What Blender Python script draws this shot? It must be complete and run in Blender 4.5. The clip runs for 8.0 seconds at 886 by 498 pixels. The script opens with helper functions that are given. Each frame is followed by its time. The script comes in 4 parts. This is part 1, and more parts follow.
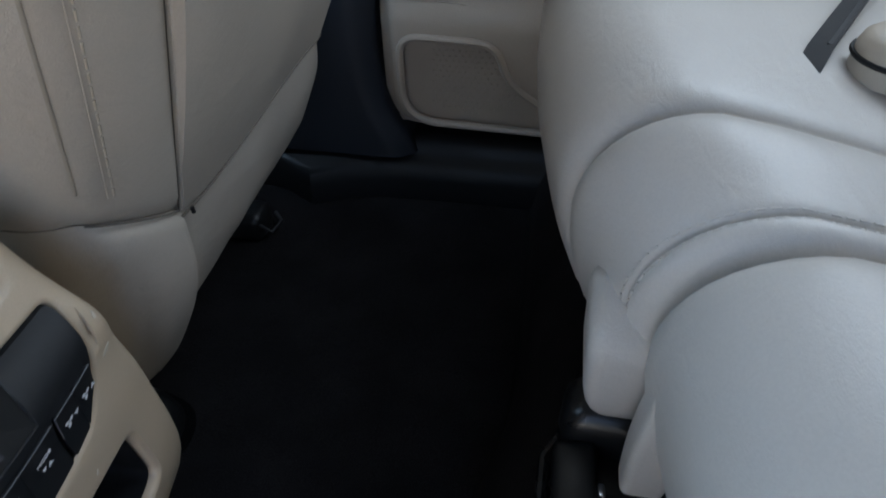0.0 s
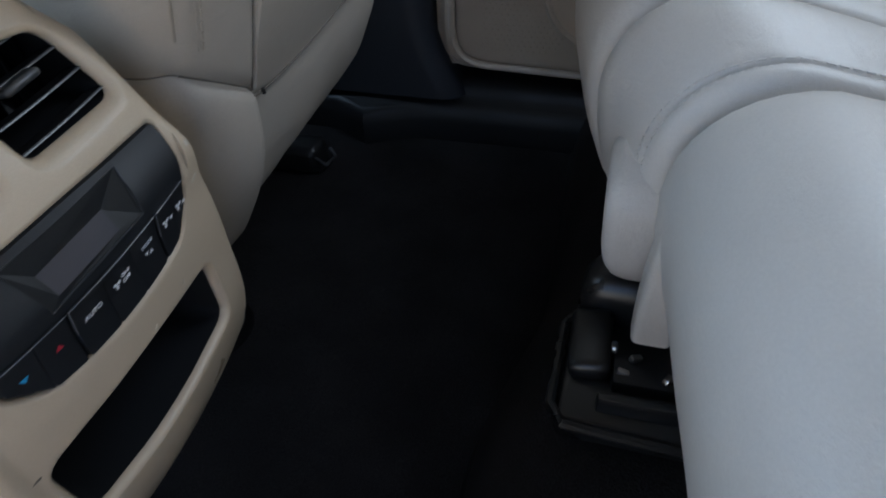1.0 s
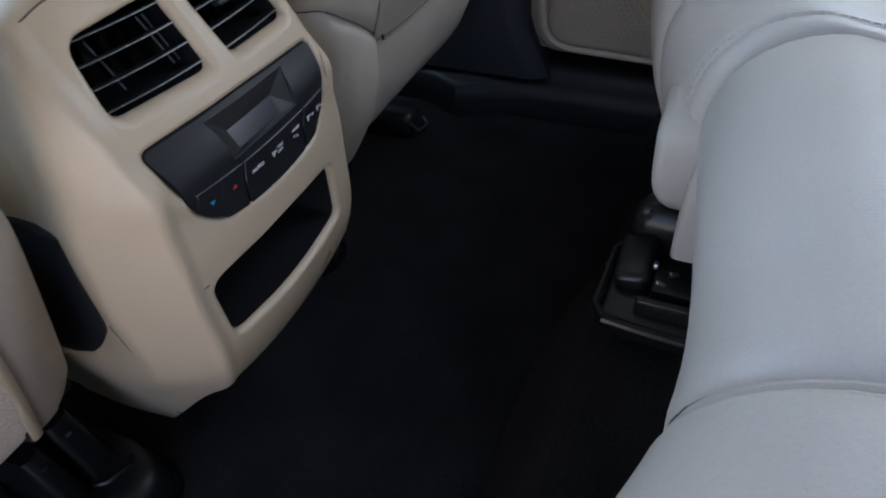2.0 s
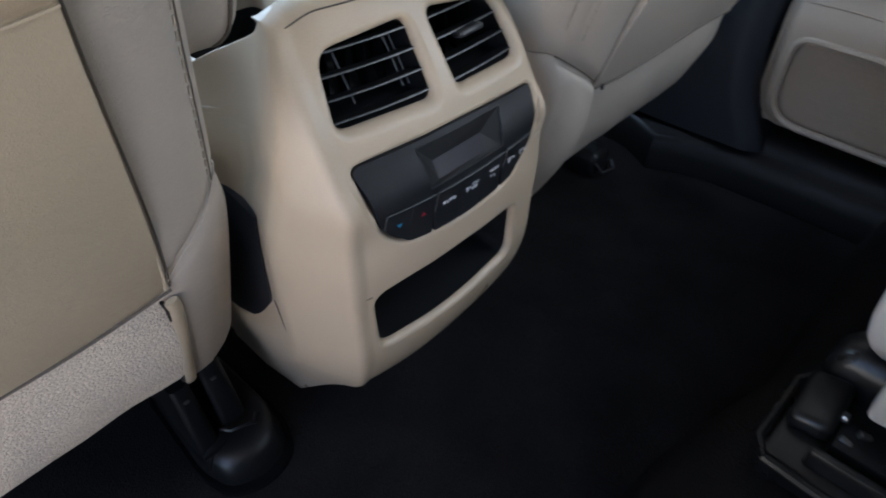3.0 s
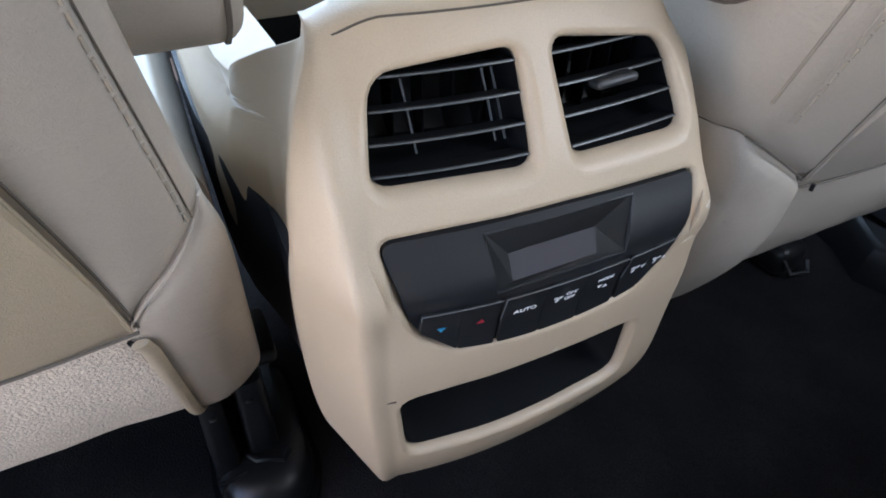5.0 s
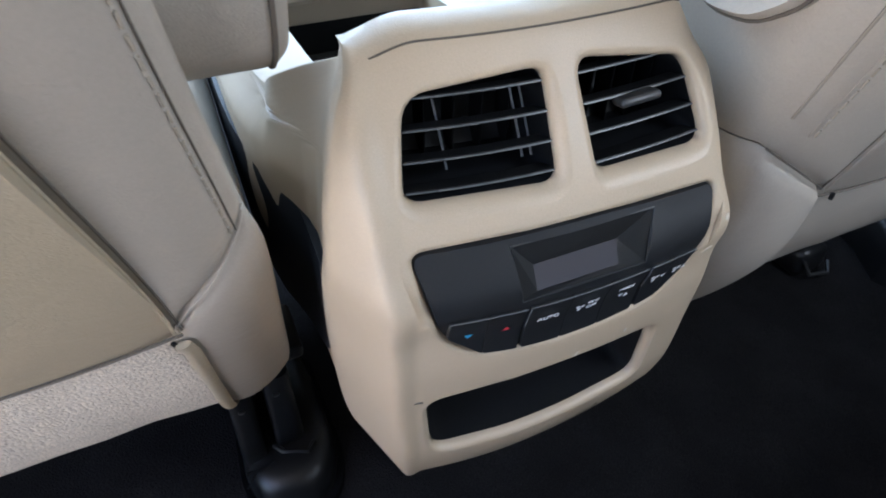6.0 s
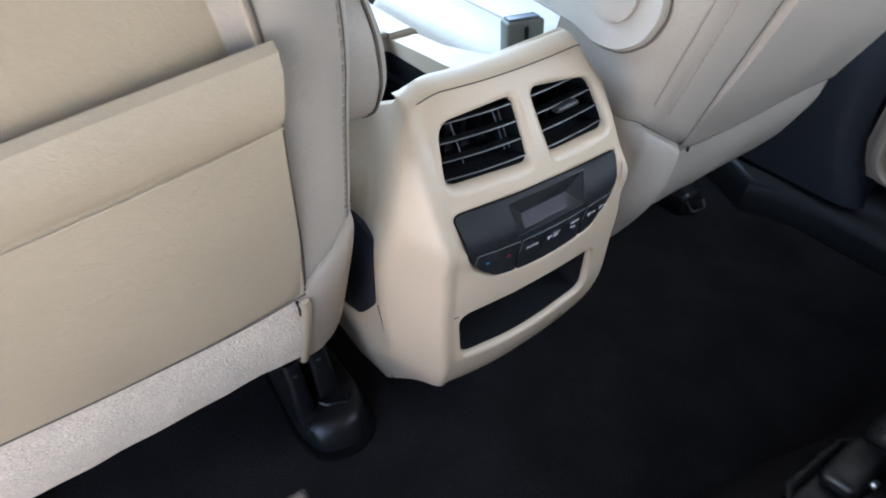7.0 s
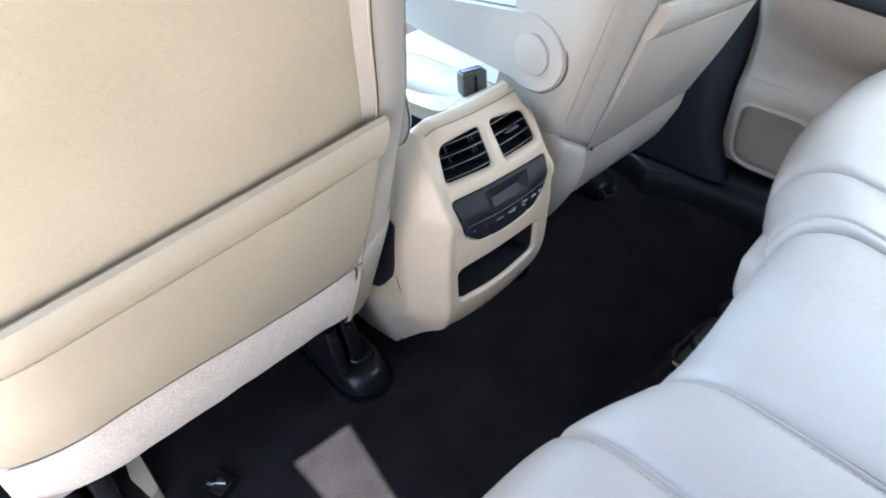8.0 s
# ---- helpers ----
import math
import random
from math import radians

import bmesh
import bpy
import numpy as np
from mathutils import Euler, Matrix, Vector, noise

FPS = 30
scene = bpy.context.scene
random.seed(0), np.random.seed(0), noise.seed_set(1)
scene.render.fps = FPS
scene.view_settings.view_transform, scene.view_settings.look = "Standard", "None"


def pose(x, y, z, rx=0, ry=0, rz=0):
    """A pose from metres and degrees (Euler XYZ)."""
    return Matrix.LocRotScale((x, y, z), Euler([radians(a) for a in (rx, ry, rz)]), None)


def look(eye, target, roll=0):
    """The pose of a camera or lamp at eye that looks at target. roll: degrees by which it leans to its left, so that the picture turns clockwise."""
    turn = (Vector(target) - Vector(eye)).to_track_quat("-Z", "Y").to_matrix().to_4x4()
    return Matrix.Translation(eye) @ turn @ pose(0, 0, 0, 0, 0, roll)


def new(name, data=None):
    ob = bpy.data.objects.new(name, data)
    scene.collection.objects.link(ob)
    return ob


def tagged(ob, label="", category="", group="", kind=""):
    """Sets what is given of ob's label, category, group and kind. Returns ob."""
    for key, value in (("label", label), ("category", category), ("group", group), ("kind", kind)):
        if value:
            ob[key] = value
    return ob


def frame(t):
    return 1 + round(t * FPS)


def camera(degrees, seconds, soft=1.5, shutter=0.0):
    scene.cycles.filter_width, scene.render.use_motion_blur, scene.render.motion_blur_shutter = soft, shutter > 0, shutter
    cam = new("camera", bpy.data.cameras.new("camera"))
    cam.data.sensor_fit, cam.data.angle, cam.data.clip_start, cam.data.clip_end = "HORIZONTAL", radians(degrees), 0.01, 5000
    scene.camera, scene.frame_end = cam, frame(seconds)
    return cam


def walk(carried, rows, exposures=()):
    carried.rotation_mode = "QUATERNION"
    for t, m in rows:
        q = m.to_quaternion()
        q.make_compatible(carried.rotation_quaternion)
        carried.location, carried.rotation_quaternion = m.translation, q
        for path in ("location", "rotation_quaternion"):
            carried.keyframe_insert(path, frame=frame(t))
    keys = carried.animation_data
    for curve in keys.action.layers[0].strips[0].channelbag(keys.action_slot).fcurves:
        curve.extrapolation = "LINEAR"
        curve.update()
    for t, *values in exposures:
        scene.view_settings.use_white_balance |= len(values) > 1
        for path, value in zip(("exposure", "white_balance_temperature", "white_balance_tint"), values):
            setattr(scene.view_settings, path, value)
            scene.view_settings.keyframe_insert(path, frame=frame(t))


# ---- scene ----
cam = camera(72.7, 8.0, soft=1.8, shutter=0.3)
PATH = [
    (0, (0.2411, -0.0741, 0.6299), (0.0118, 1.2066, -0.6140), -1.10),
    (0.5, (0.2588, -0.1136, 0.6118), (-0.0370, 1.1351, -0.6505), -2.40),
    (1, (0.2675, -0.1698, 0.6014), (-0.0953, 1.0643, -0.6578), -3.23),
    (2.3, (0.3090, -0.3013, 0.6227), (-0.3279, 0.8542, -0.6017), -2.97),
    (2.5, (0.2984, -0.2993, 0.6371), (-0.3867, 0.8335, -0.5825), -1.49),
    (3, (0.2663, -0.2730, 0.6287), (-0.6574, 0.6919, -0.5778), -0.12),
    (3.5, (0.2431, -0.2409, 0.6024), (-0.8165, 0.5941, -0.5893), -0.07),
    (4, (0.2195, -0.1992, 0.6051), (-0.8866, 0.5433, -0.6055), 0.91),
    (4.5, (0.2027, -0.1685, 0.5877), (-0.9593, 0.4946, -0.6166), 1.01),
    (5.8, (0.1993, -0.1421, 0.5953), (-1.0384, 0.3866, -0.5999), 2.12),
    (6, (0.2004, -0.1581, 0.6048), (-1.0114, 0.3864, -0.6097), 0.77),
    (6.5, (0.2370, -0.2167, 0.6430), (-0.9309, 0.4277, -0.5656), -0.08),
    (7, (0.3014, -0.3004, 0.7109), (-0.7915, 0.4558, -0.5030), -1.09),
    (7.5, (0.3700, -0.4074, 0.7843), (-0.6775, 0.4118, -0.4288), -1.81),
    (8, (0.4541, -0.5079, 0.8625), (-0.5610, 0.4083, -0.3079), -2.39),
]
EXPOSURES = [(0.0, 1.92, 6060, 13), (1.0, 1.95, 6080, 14), (2.5, 2.25, 6120, 17), (3.0, 2.38, 6170, 16), (4.5, 2.88, 6260, 18), (6.5, 2.92, 6080, 16), (7.5, 3.14, 5950, 15), (8.0, 3.12, 5900, 14)]
walk(cam, [(t, look(eye, target, roll)) for t, eye, target, roll in PATH], EXPOSURES)

# ---- sky, sun ----
SUN_ELEVATION, SUN_AZIMUTH = 66.6, 47.8   # azimuth: degrees from -y towards +x
world = bpy.data.worlds.new("sky")
scene.world = world
world.use_nodes = True
wn = world.node_tree.nodes
sky = wn.new("ShaderNodeTexSky")
sky.sky_type, sky.sun_disc = "NISHITA", False
sky.sun_elevation = radians(SUN_ELEVATION)
sky.sun_rotation = radians(180.0 - SUN_AZIMUTH)
world.node_tree.links.new(sky.outputs[0], wn["Background"].inputs[0])
wn["Background"].inputs[1].default_value = 0.11
sun_data = bpy.data.lights.new("sun", "SUN")
sun_data.energy, sun_data.angle, sun_data.color = 5.0, radians(0.5), (1.0, 0.95, 0.87)
sun = new("sun", sun_data)
a, e = radians(SUN_AZIMUTH), radians(SUN_ELEVATION)
sun_from = Vector((math.sin(a) * math.cos(e), -math.cos(a) * math.cos(e), math.sin(e)))
sun.matrix_world = look(sun_from * 5, (0, 0, 0))


def window_light(name, at, towards, wide, high, watts, tint):
    """An added area lamp that stands in for sky light at a window out of view."""
    d = bpy.data.lights.new(name, "AREA")
    d.shape, d.size, d.size_y, d.energy, d.color = "RECTANGLE", wide, high, watts, tint
    d.spread = radians(150)
    new(name, d).matrix_world = look(at, towards)


window_light("windscreen_light", (-1.0, 0.03, 0.985), (-0.72, 0.03, 0.2), 1.4, 0.70, 3.8, (0.60, 0.84, 1.0))
window_light("front_window_light", (-0.70, -0.77, 0.94), (-0.70, 0.0, 0.85), 0.9, 0.5, 0.6, (0.6, 0.85, 1.0))
# Fill lamp added inside the closed dark pane to brighten the far side.
window_light("far_side_fill", (0.48, 0.785, 0.94), (0.05, 0.42, 0.40), 0.85, 0.5, 1.35, (0.78, 0.91, 1.0))


# ---- materials ----
def material(name, color, rough=0.5, metal=0.0, spec=0.5, var=0.08, scale=6.0, grain=0.0, grain_scale=600.0, bump=0.0, bump_scale=300.0,
             bump_kind="noise", wear=0.0, sheen=0.0, deep=0.001, crease=0.0):
    """Base colour with large soft variation, fine grain and a relief."""
    m = bpy.data.materials.new(name)
    m.use_nodes = True
    t, n, l = m.node_tree, m.node_tree.nodes, m.node_tree.links
    b = n["Principled BSDF"]
    b.inputs["Metallic"].default_value = metal
    b.inputs["Specular IOR Level"].default_value = spec
    if sheen:
        b.inputs["Sheen Weight"].default_value = sheen
    co = n.new("ShaderNodeTexCoord")
    big = n.new("ShaderNodeTexNoise")
    big.inputs["Scale"].default_value, big.inputs["Detail"].default_value = scale, 5.0
    l.new(co.outputs["Object"], big.inputs["Vector"])
    fine = n.new("ShaderNodeTexNoise")
    fine.inputs["Scale"].default_value, fine.inputs["Detail"].default_value = grain_scale, 3.0
    l.new(co.outputs["Object"], fine.inputs["Vector"])

    def scaled(src, amount):
        r = n.new("ShaderNodeMapRange")
        r.inputs["From Min"].default_value, r.inputs["From Max"].default_value = 0.3, 0.7
        r.inputs["To Min"].default_value, r.inputs["To Max"].default_value = 1.0 - amount, 1.0 + amount
        l.new(src, r.inputs["Value"])
        return r.outputs["Result"]

    mul = n.new("ShaderNodeMath")
    mul.operation = "MULTIPLY"
    l.new(scaled(big.outputs["Fac"], var), mul.inputs[0])
    l.new(scaled(fine.outputs["Fac"], grain), mul.inputs[1])
    tint = n.new("ShaderNodeVectorMath")
    tint.operation = "SCALE"
    tint.inputs[0].default_value = color
    l.new(mul.outputs[0], tint.inputs["Scale"])
    l.new(tint.outputs[0], b.inputs["Base Color"])
    rr = n.new("ShaderNodeMapRange")
    rr.inputs["From Min"].default_value, rr.inputs["From Max"].default_value = 0.3, 0.7
    rr.inputs["To Min"].default_value, rr.inputs["To Max"].default_value = max(rough - 0.08 - wear, 0.02), min(rough + 0.08, 1.0)
    l.new(big.outputs["Fac"], rr.inputs["Value"])
    l.new(rr.outputs["Result"], b.inputs["Roughness"])
    if bump:
        bp = n.new("ShaderNodeBump")
        bp.inputs["Strength"].default_value, bp.inputs["Distance"].default_value = bump, deep
        if bump_kind == "cells":
            v = n.new("ShaderNodeTexVoronoi")
            v.feature = "DISTANCE_TO_EDGE"
            v.inputs["Scale"].default_value = bump_scale
            wob = n.new("ShaderNodeTexNoise")
            wob.inputs["Scale"].default_value = bump_scale * 0.4
            l.new(co.outputs["Object"], wob.inputs["Vector"])
            mix = n.new("ShaderNodeMix")
            mix.data_type = "VECTOR"
            mix.inputs["Factor"].default_value = 0.006
            l.new(co.outputs["Object"], mix.inputs[4])
            l.new(wob.outputs["Color"], mix.inputs[5])
            l.new(mix.outputs[1], v.inputs["Vector"])
            # long soft creases under the fine grain
            mp = n.new("ShaderNodeMapping")
            mp.inputs["Scale"].default_value = (1.0, 0.45, 1.3)
            l.new(co.outputs["Object"], mp.inputs["Vector"])
            soft = n.new("ShaderNodeTexNoise")
            soft.inputs["Scale"].default_value, soft.inputs["Detail"].default_value, soft.inputs["Distortion"].default_value = 70.0, 3.0, 1.2
            l.new(mp.outputs[0], soft.inputs["Vector"])
            both = n.new("ShaderNodeMath")
            both.operation = "MULTIPLY_ADD"
            both.inputs[1].default_value = crease
            l.new(soft.outputs["Fac"], both.inputs[0])
            l.new(v.outputs["Distance"], both.inputs[2])
            l.new(both.outputs[0], bp.inputs["Height"])
        else:
            v = n.new("ShaderNodeTexNoise")
            v.inputs["Scale"].default_value, v.inputs["Detail"].default_value = bump_scale, 4.0
            l.new(co.outputs["Object"], v.inputs["Vector"])
            l.new(v.outputs["Fac"], bp.inputs["Height"])
        l.new(bp.outputs[0], b.inputs["Normal"])
    return m


# Warm light is put into this vinyl's colour; the leather below stays greyer.
WARM_LIT_VINYL = material("warm_lit_vinyl", (0.43, 0.360, 0.258), 0.46, var=0.05, scale=8, grain=0.03, bump=0.22, bump_scale=620, bump_kind="cells", crease=3.0)
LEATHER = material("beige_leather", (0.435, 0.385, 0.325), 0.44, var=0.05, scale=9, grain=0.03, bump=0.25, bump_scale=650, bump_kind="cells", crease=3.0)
BENCH = material("light_leather", (0.54, 0.51, 0.472), 0.38, var=0.05, scale=7, grain=0.03, bump=0.25, bump_scale=650, bump_kind="cells", crease=3.0)
VINYL = material("tan_vinyl", (0.36, 0.295, 0.235), 0.42, var=0.06, scale=8, grain=0.03, bump=0.4, bump_scale=300, bump_kind="cells")
FLEECE = material("beige_fleece", (0.60, 0.52, 0.425), 0.95, spec=0.1, var=0.05, scale=60, grain=0.30, grain_scale=700, bump=0.9, bump_scale=520, sheen=0.15, deep=0.0022)
PLASTIC = material("beige_plastic", (0.57, 0.455, 0.325), 0.34, var=0.04, scale=10, grain=0.04, grain_scale=1200, bump=0.25, bump_scale=1400)
GREY_BEIGE = material("greige_plastic", (0.46, 0.40, 0.325), 0.40, var=0.04, scale=10, grain=0.04, grain_scale=1200, bump=0.2, bump_scale=1400)
BLACK = material("black_plastic", (0.009, 0.0094, 0.0105), 0.48, spec=0.28, var=0.1, scale=14, grain=0.1, bump=0.15, bump_scale=1200)
GLOSS_BLACK = material("satin_black_plastic", (0.010, 0.0103, 0.011), 0.34, spec=0.4, var=0.12, scale=5, grain=0.1, bump=0.1, bump_scale=900)
PANEL = material("charcoal_panel", (0.016, 0.017, 0.019), 0.42, var=0.06, scale=20, grain=0.08, bump=0.08, bump_scale=1500)
SLAT = material("dark_grey_slat", (0.035, 0.036, 0.038), 0.32, var=0.06, scale=20)
CARPET = material("black_carpet", (0.0172, 0.0160, 0.0166), 1.0, spec=0.10, var=0.35, scale=9, grain=0.5, grain_scale=800, bump=1.0, bump_scale=500, deep=0.004)
PILLAR = material("blue_black_trim", (0.017, 0.0195, 0.026), 0.52, spec=0.35, var=0.08, scale=9, grain=0.06, bump=0.25, bump_scale=1100)
STITCH = material("tan_thread", (0.40, 0.345, 0.275), 0.7, var=0.1)
SEAM = material("dark_seam", (0.12, 0.10, 0.08), 0.8, var=0.1)
ZIP = material("tan_zip", (0.40, 0.345, 0.275), 0.6, var=0.1)
MARK = material("white_print", (0.82, 0.82, 0.84), 0.5, var=0.02)
SCUFF = material("rubbed_plastic", (0.66, 0.58, 0.47), 0.6, var=0.1)
BLUE = material("blue_print", (0.03, 0.30, 0.55), 0.5, var=0.02)
RED = material("red_print", (0.50, 0.03, 0.05), 0.5, var=0.02)
SCREEN = material("lcd_screen", (0.050, 0.047, 0.055), 0.12, var=0.05, spec=0.55)
DULL_STEEL = material("dull_steel", (0.16, 0.16, 0.165), 0.45, metal=1.0, var=0.15, scale=40)
CHROME = material("worn_steel", (0.5, 0.5, 0.5), 0.3, metal=1.0, var=0.1, scale=30)
TAB = material("grey_tab", (0.12, 0.125, 0.13), 0.3, var=0.06)
SHADE_BLACK = material("shade_black", (0.0035, 0.0035, 0.004), 0.9, spec=0.08, var=0.1)
BELT = material("black_webbing", (0.012, 0.012, 0.013), 0.7, var=0.1, bump=0.5, bump_scale=900)
OLIVE = material("grey_green_buckle", (0.15, 0.155, 0.13), 0.45, var=0.1)
# Opaque black for the unseen panes that shut out sky light.
OPAQUE_PANE = material("opaque_pane", (0.010, 0.011, 0.012), 0.06, var=0.0, spec=0.5)
LINER = material("headliner", (0.24, 0.225, 0.20), 0.9, var=0.05, grain=0.06, bump=0.4, bump_scale=600)
SHELL = material("painted_shell", (0.14, 0.135, 0.13), 0.6, var=0.05)
GROUND = material("concrete", (0.56, 0.51, 0.43), 0.9, var=0.15, scale=1.2, grain=0.12, grain_scale=80, bump=0.5, bump_scale=60)


# ---- builders ----
def empty(name, at, label, category, group="", kind=""):
    ob = new(name)
    ob.location = at
    ob.empty_display_size = 0.02
    return tagged(ob, label, category, group, kind)


def link_mesh(name, bm, mat, parent=None, label="", smooth=True, angle=42.0):
    bmesh.ops.recalc_face_normals(bm, faces=bm.faces[:])
    me = bpy.data.meshes.new(name)
    bm.to_mesh(me)
    bm.free()
    me.materials.append(mat)
    if smooth:
        me.polygons.foreach_set("use_smooth", [True] * len(me.polygons))
        me.set_sharp_from_angle(angle=radians(angle))
    ob = new(name, me)
    if parent is not None:
        ob.parent = parent
        ob.matrix_parent_inverse = Matrix.Translation(-parent.location)
    if label:
        ob["label"] = label
    return ob


def part(name, bm, mat, parent, label="", smooth=True, angle=42.0):
    return link_mesh(name, bm, mat, parent, label, smooth, angle)


def loft(rings, cyclic=True, caps=True, bm=None):
    """A skin over rings of equally many points."""
    bm = bm or bmesh.new()
    vs = [[bm.verts.new(p) for p in ring] for ring in rings]
    n = len(rings[0])
    for a, b in zip(vs, vs[1:]):
        for i in range(n if cyclic else n - 1):
            j = (i + 1) % n
            bm.faces.new((a[i], a[j], b[j], b[i]))
    if caps and cyclic:
        bm.faces.new(vs[0])
        bm.faces.new(vs[-1][::-1])
    return bm


def rounded(points, radius, seg=5):
    """A polygon with round corners. radius: one, or one for each corner."""
    out, n = [], len(points)
    for i in range(n):
        p, q, r = (Vector(points[k % n]) for k in (i - 1, i, i + 1))
        rad = radius[i] if isinstance(radius, (list, tuple)) else radius
        d0, d1 = (p - q), (r - q)
        rad0 = min(rad, d0.length * 0.49, d1.length * 0.49)
        s, e = q + d0.normalized() * rad0, q + d1.normalized() * rad0
        for k in range(seg + 1):
            t = k / seg
            out.append(s * (1 - t) ** 2 + q * 2 * t * (1 - t) + e * t ** 2)
    return out


def tube(points, radius, sides=8, bm=None, closed=False, flat=1.0, up=(0, 0, 1)):
    """A round or flattened cord along points."""
    pts = [Vector(p) for p in points]
    rings = []
    for i, p in enumerate(pts):
        a = pts[i - 1] if i or closed else p
        b = pts[(i + 1) % len(pts)] if i + 1 < len(pts) or closed else p
        d = (b - a).normalized()
        u = d.cross(Vector(up))
        u = u.normalized() if u.length > 1e-4 else d.orthogonal().normalized()
        v = u.cross(d).normalized()
        rings.append([p + radius * (math.cos(2 * math.pi * k / sides) * u + flat * math.sin(2 * math.pi * k / sides) * v) for k in range(sides)])
    if closed:
        rings.append(rings[0])
        bm = loft(rings, True, False, bm)
        bmesh.ops.remove_doubles(bm, verts=bm.verts[:], dist=1e-6)
        return bm
    return loft(rings, True, True, bm)


def rbox(center, size, r=0.01, seg=3, rot=(0, 0, 0)):
    """A box with round edges."""
    bm = bmesh.new()
    bmesh.ops.create_cube(bm, size=1.0, matrix=Matrix.Diagonal((*size, 1)))
    bmesh.ops.bevel(bm, geom=bm.edges[:] + bm.verts[:], offset=min(r, min(size) * 0.49), segments=seg, profile=0.5, affect="EDGES")
    bmesh.ops.transform(bm, matrix=pose(*center, *rot), verts=bm.verts[:])
    return bm


def smoothstep(t):
    t = max(0.0, min(1.0, t))
    return t * t * (3 - 2 * t)


def table(rows):
    """A smooth function through rows of (at, value)."""
    ats, vals = [r[0] for r in rows], [r[1] for r in rows]
    slopes = []
    for i in range(len(ats)):
        lo, hi = max(i - 1, 0), min(i + 1, len(ats) - 1)
        slopes.append((vals[hi] - vals[lo]) / (ats[hi] - ats[lo]))

    def f(x):
        if x <= ats[0]:
            return vals[0]
        if x >= ats[-1]:
            return vals[-1]
        i = max(k for k in range(len(ats) - 1) if ats[k] <= x)
        h = ats[i + 1] - ats[i]
        t = (x - ats[i]) / h
        return ((2 * t**3 - 3 * t**2 + 1) * vals[i] + (t**3 - 2 * t**2 + t) * h * slopes[i]
                + (-2 * t**3 + 3 * t**2) * vals[i + 1] + (t**3 - t**2) * h * slopes[i + 1])
    return f


def sheet(f, us, vs, thick, bm=None):
    """A closed, thin shell over f(u, v) -> point; its back lies `thick` (a vector) behind."""
    front = [[Vector(f(u, v)) for u in us] for v in vs]
    t = Vector(thick)
    bm = bm or bmesh.new()
    a = [[bm.verts.new(p) for p in row] for row in front]
    b = [[bm.verts.new(p + t) for p in row] for row in front]
    ny, nx = len(vs), len(us)
    for j in range(ny - 1):
        for i in range(nx - 1):
            bm.faces.new((a[j][i], a[j][i + 1], a[j + 1][i + 1], a[j + 1][i]))
            bm.faces.new((b[j][i], b[j + 1][i], b[j + 1][i + 1], b[j][i + 1]))
    for j in range(ny - 1):
        bm.faces.new((a[j][0], a[j + 1][0], b[j + 1][0], b[j][0]))
        bm.faces.new((a[j][-1], b[j][-1], b[j + 1][-1], a[j + 1][-1]))
    for i in range(nx - 1):
        bm.faces.new((a[0][i], b[0][i], b[0][i + 1], a[0][i + 1]))
        bm.faces.new((a[-1][i], a[-1][i + 1], b[-1][i + 1], b[-1][i]))
    return bm


def span(a, b, n):
    return [a + (b - a) * i / (n - 1) for i in range(n)]


def cut(ob, cutters):
    """Takes the cutters' volumes out of ob for good."""
    for c in cutters:
        mod = ob.modifiers.new("cut", "BOOLEAN")
        mod.operation, mod.solver, mod.object = "DIFFERENCE", "EXACT", c
    bpy.context.view_layer.update()
    done = bpy.data.meshes.new_from_object(ob.evaluated_get(bpy.context.evaluated_depsgraph_get()))
    ob.modifiers.clear()
    ob.data = done
    done.polygons.foreach_set("use_smooth", [True] * len(done.polygons))
    done.set_sharp_from_angle(angle=radians(38))
    for c in cutters:
        bpy.data.objects.remove(c)


def stitches(points, length, gap, radius, mat, parent, name="stitching"):
    """A row of short raised threads along points, as one mesh."""
    bm = bmesh.new()
    pts = [Vector(p) for p in points]
    run, acc = [], 0.0
    for a, b in zip(pts, pts[1:]):
        run.append((acc, a, b, (b - a).length))
        acc += (b - a).length

    def at(s):
        for st, a, b, ln in run:
            if s <= st + ln:
                return a.lerp(b, (s - st) / ln if ln else 0)
        return pts[-1]
    s = 0.0
    while s + length < acc:
        tube([at(s), at(s + length / 2) , at(s + length)], radius, 5, bm)
        s += length + gap
    return part(name, bm, mat, parent)


# ---- the car's shell ----
def wall(name, lo, hi, mat, label, category, r=0.006):
    size = [h - l for l, h in zip(lo, hi)]
    mid = [(h + l) / 2 for l, h in zip(lo, hi)]
    return tagged(link_mesh(name, rbox(mid, size, r, 2), mat), label, category, kind="structure")


def carpet():
    def f(x, y):
        z = 0.004 * noise.noise((x * 5, y * 5, 0)) + 0.0015 * noise.noise((x * 30, y * 30, 2))
        z -= 0.004
        return (x, y, z)
    bm = sheet(f, span(-1.25, 0.95, 90), span(-0.77, 0.69, 62), (0, 0, -0.03))
    return tagged(link_mesh("floor", bm, CARPET), "black fitted car carpet in the rear footwell", "carpet", kind="structure")


carpet()
tagged(link_mesh("ground", rbox((0, 0, -0.45), (400, 400, 0.1), 0.01, 1), GROUND), "pale concrete ground outside the car", "ground", kind="structure")
# The unseen roof is notched so the sun makes its patch on the carpet.
SUN_GAP_ROOF = [(-0.72, 0.80), (1.6, 0.80), (1.6, -0.80), (0.66, -0.80), (0.62, -0.660), (0.308, -0.605), (0.300, -0.80), (-0.72, -0.80)]
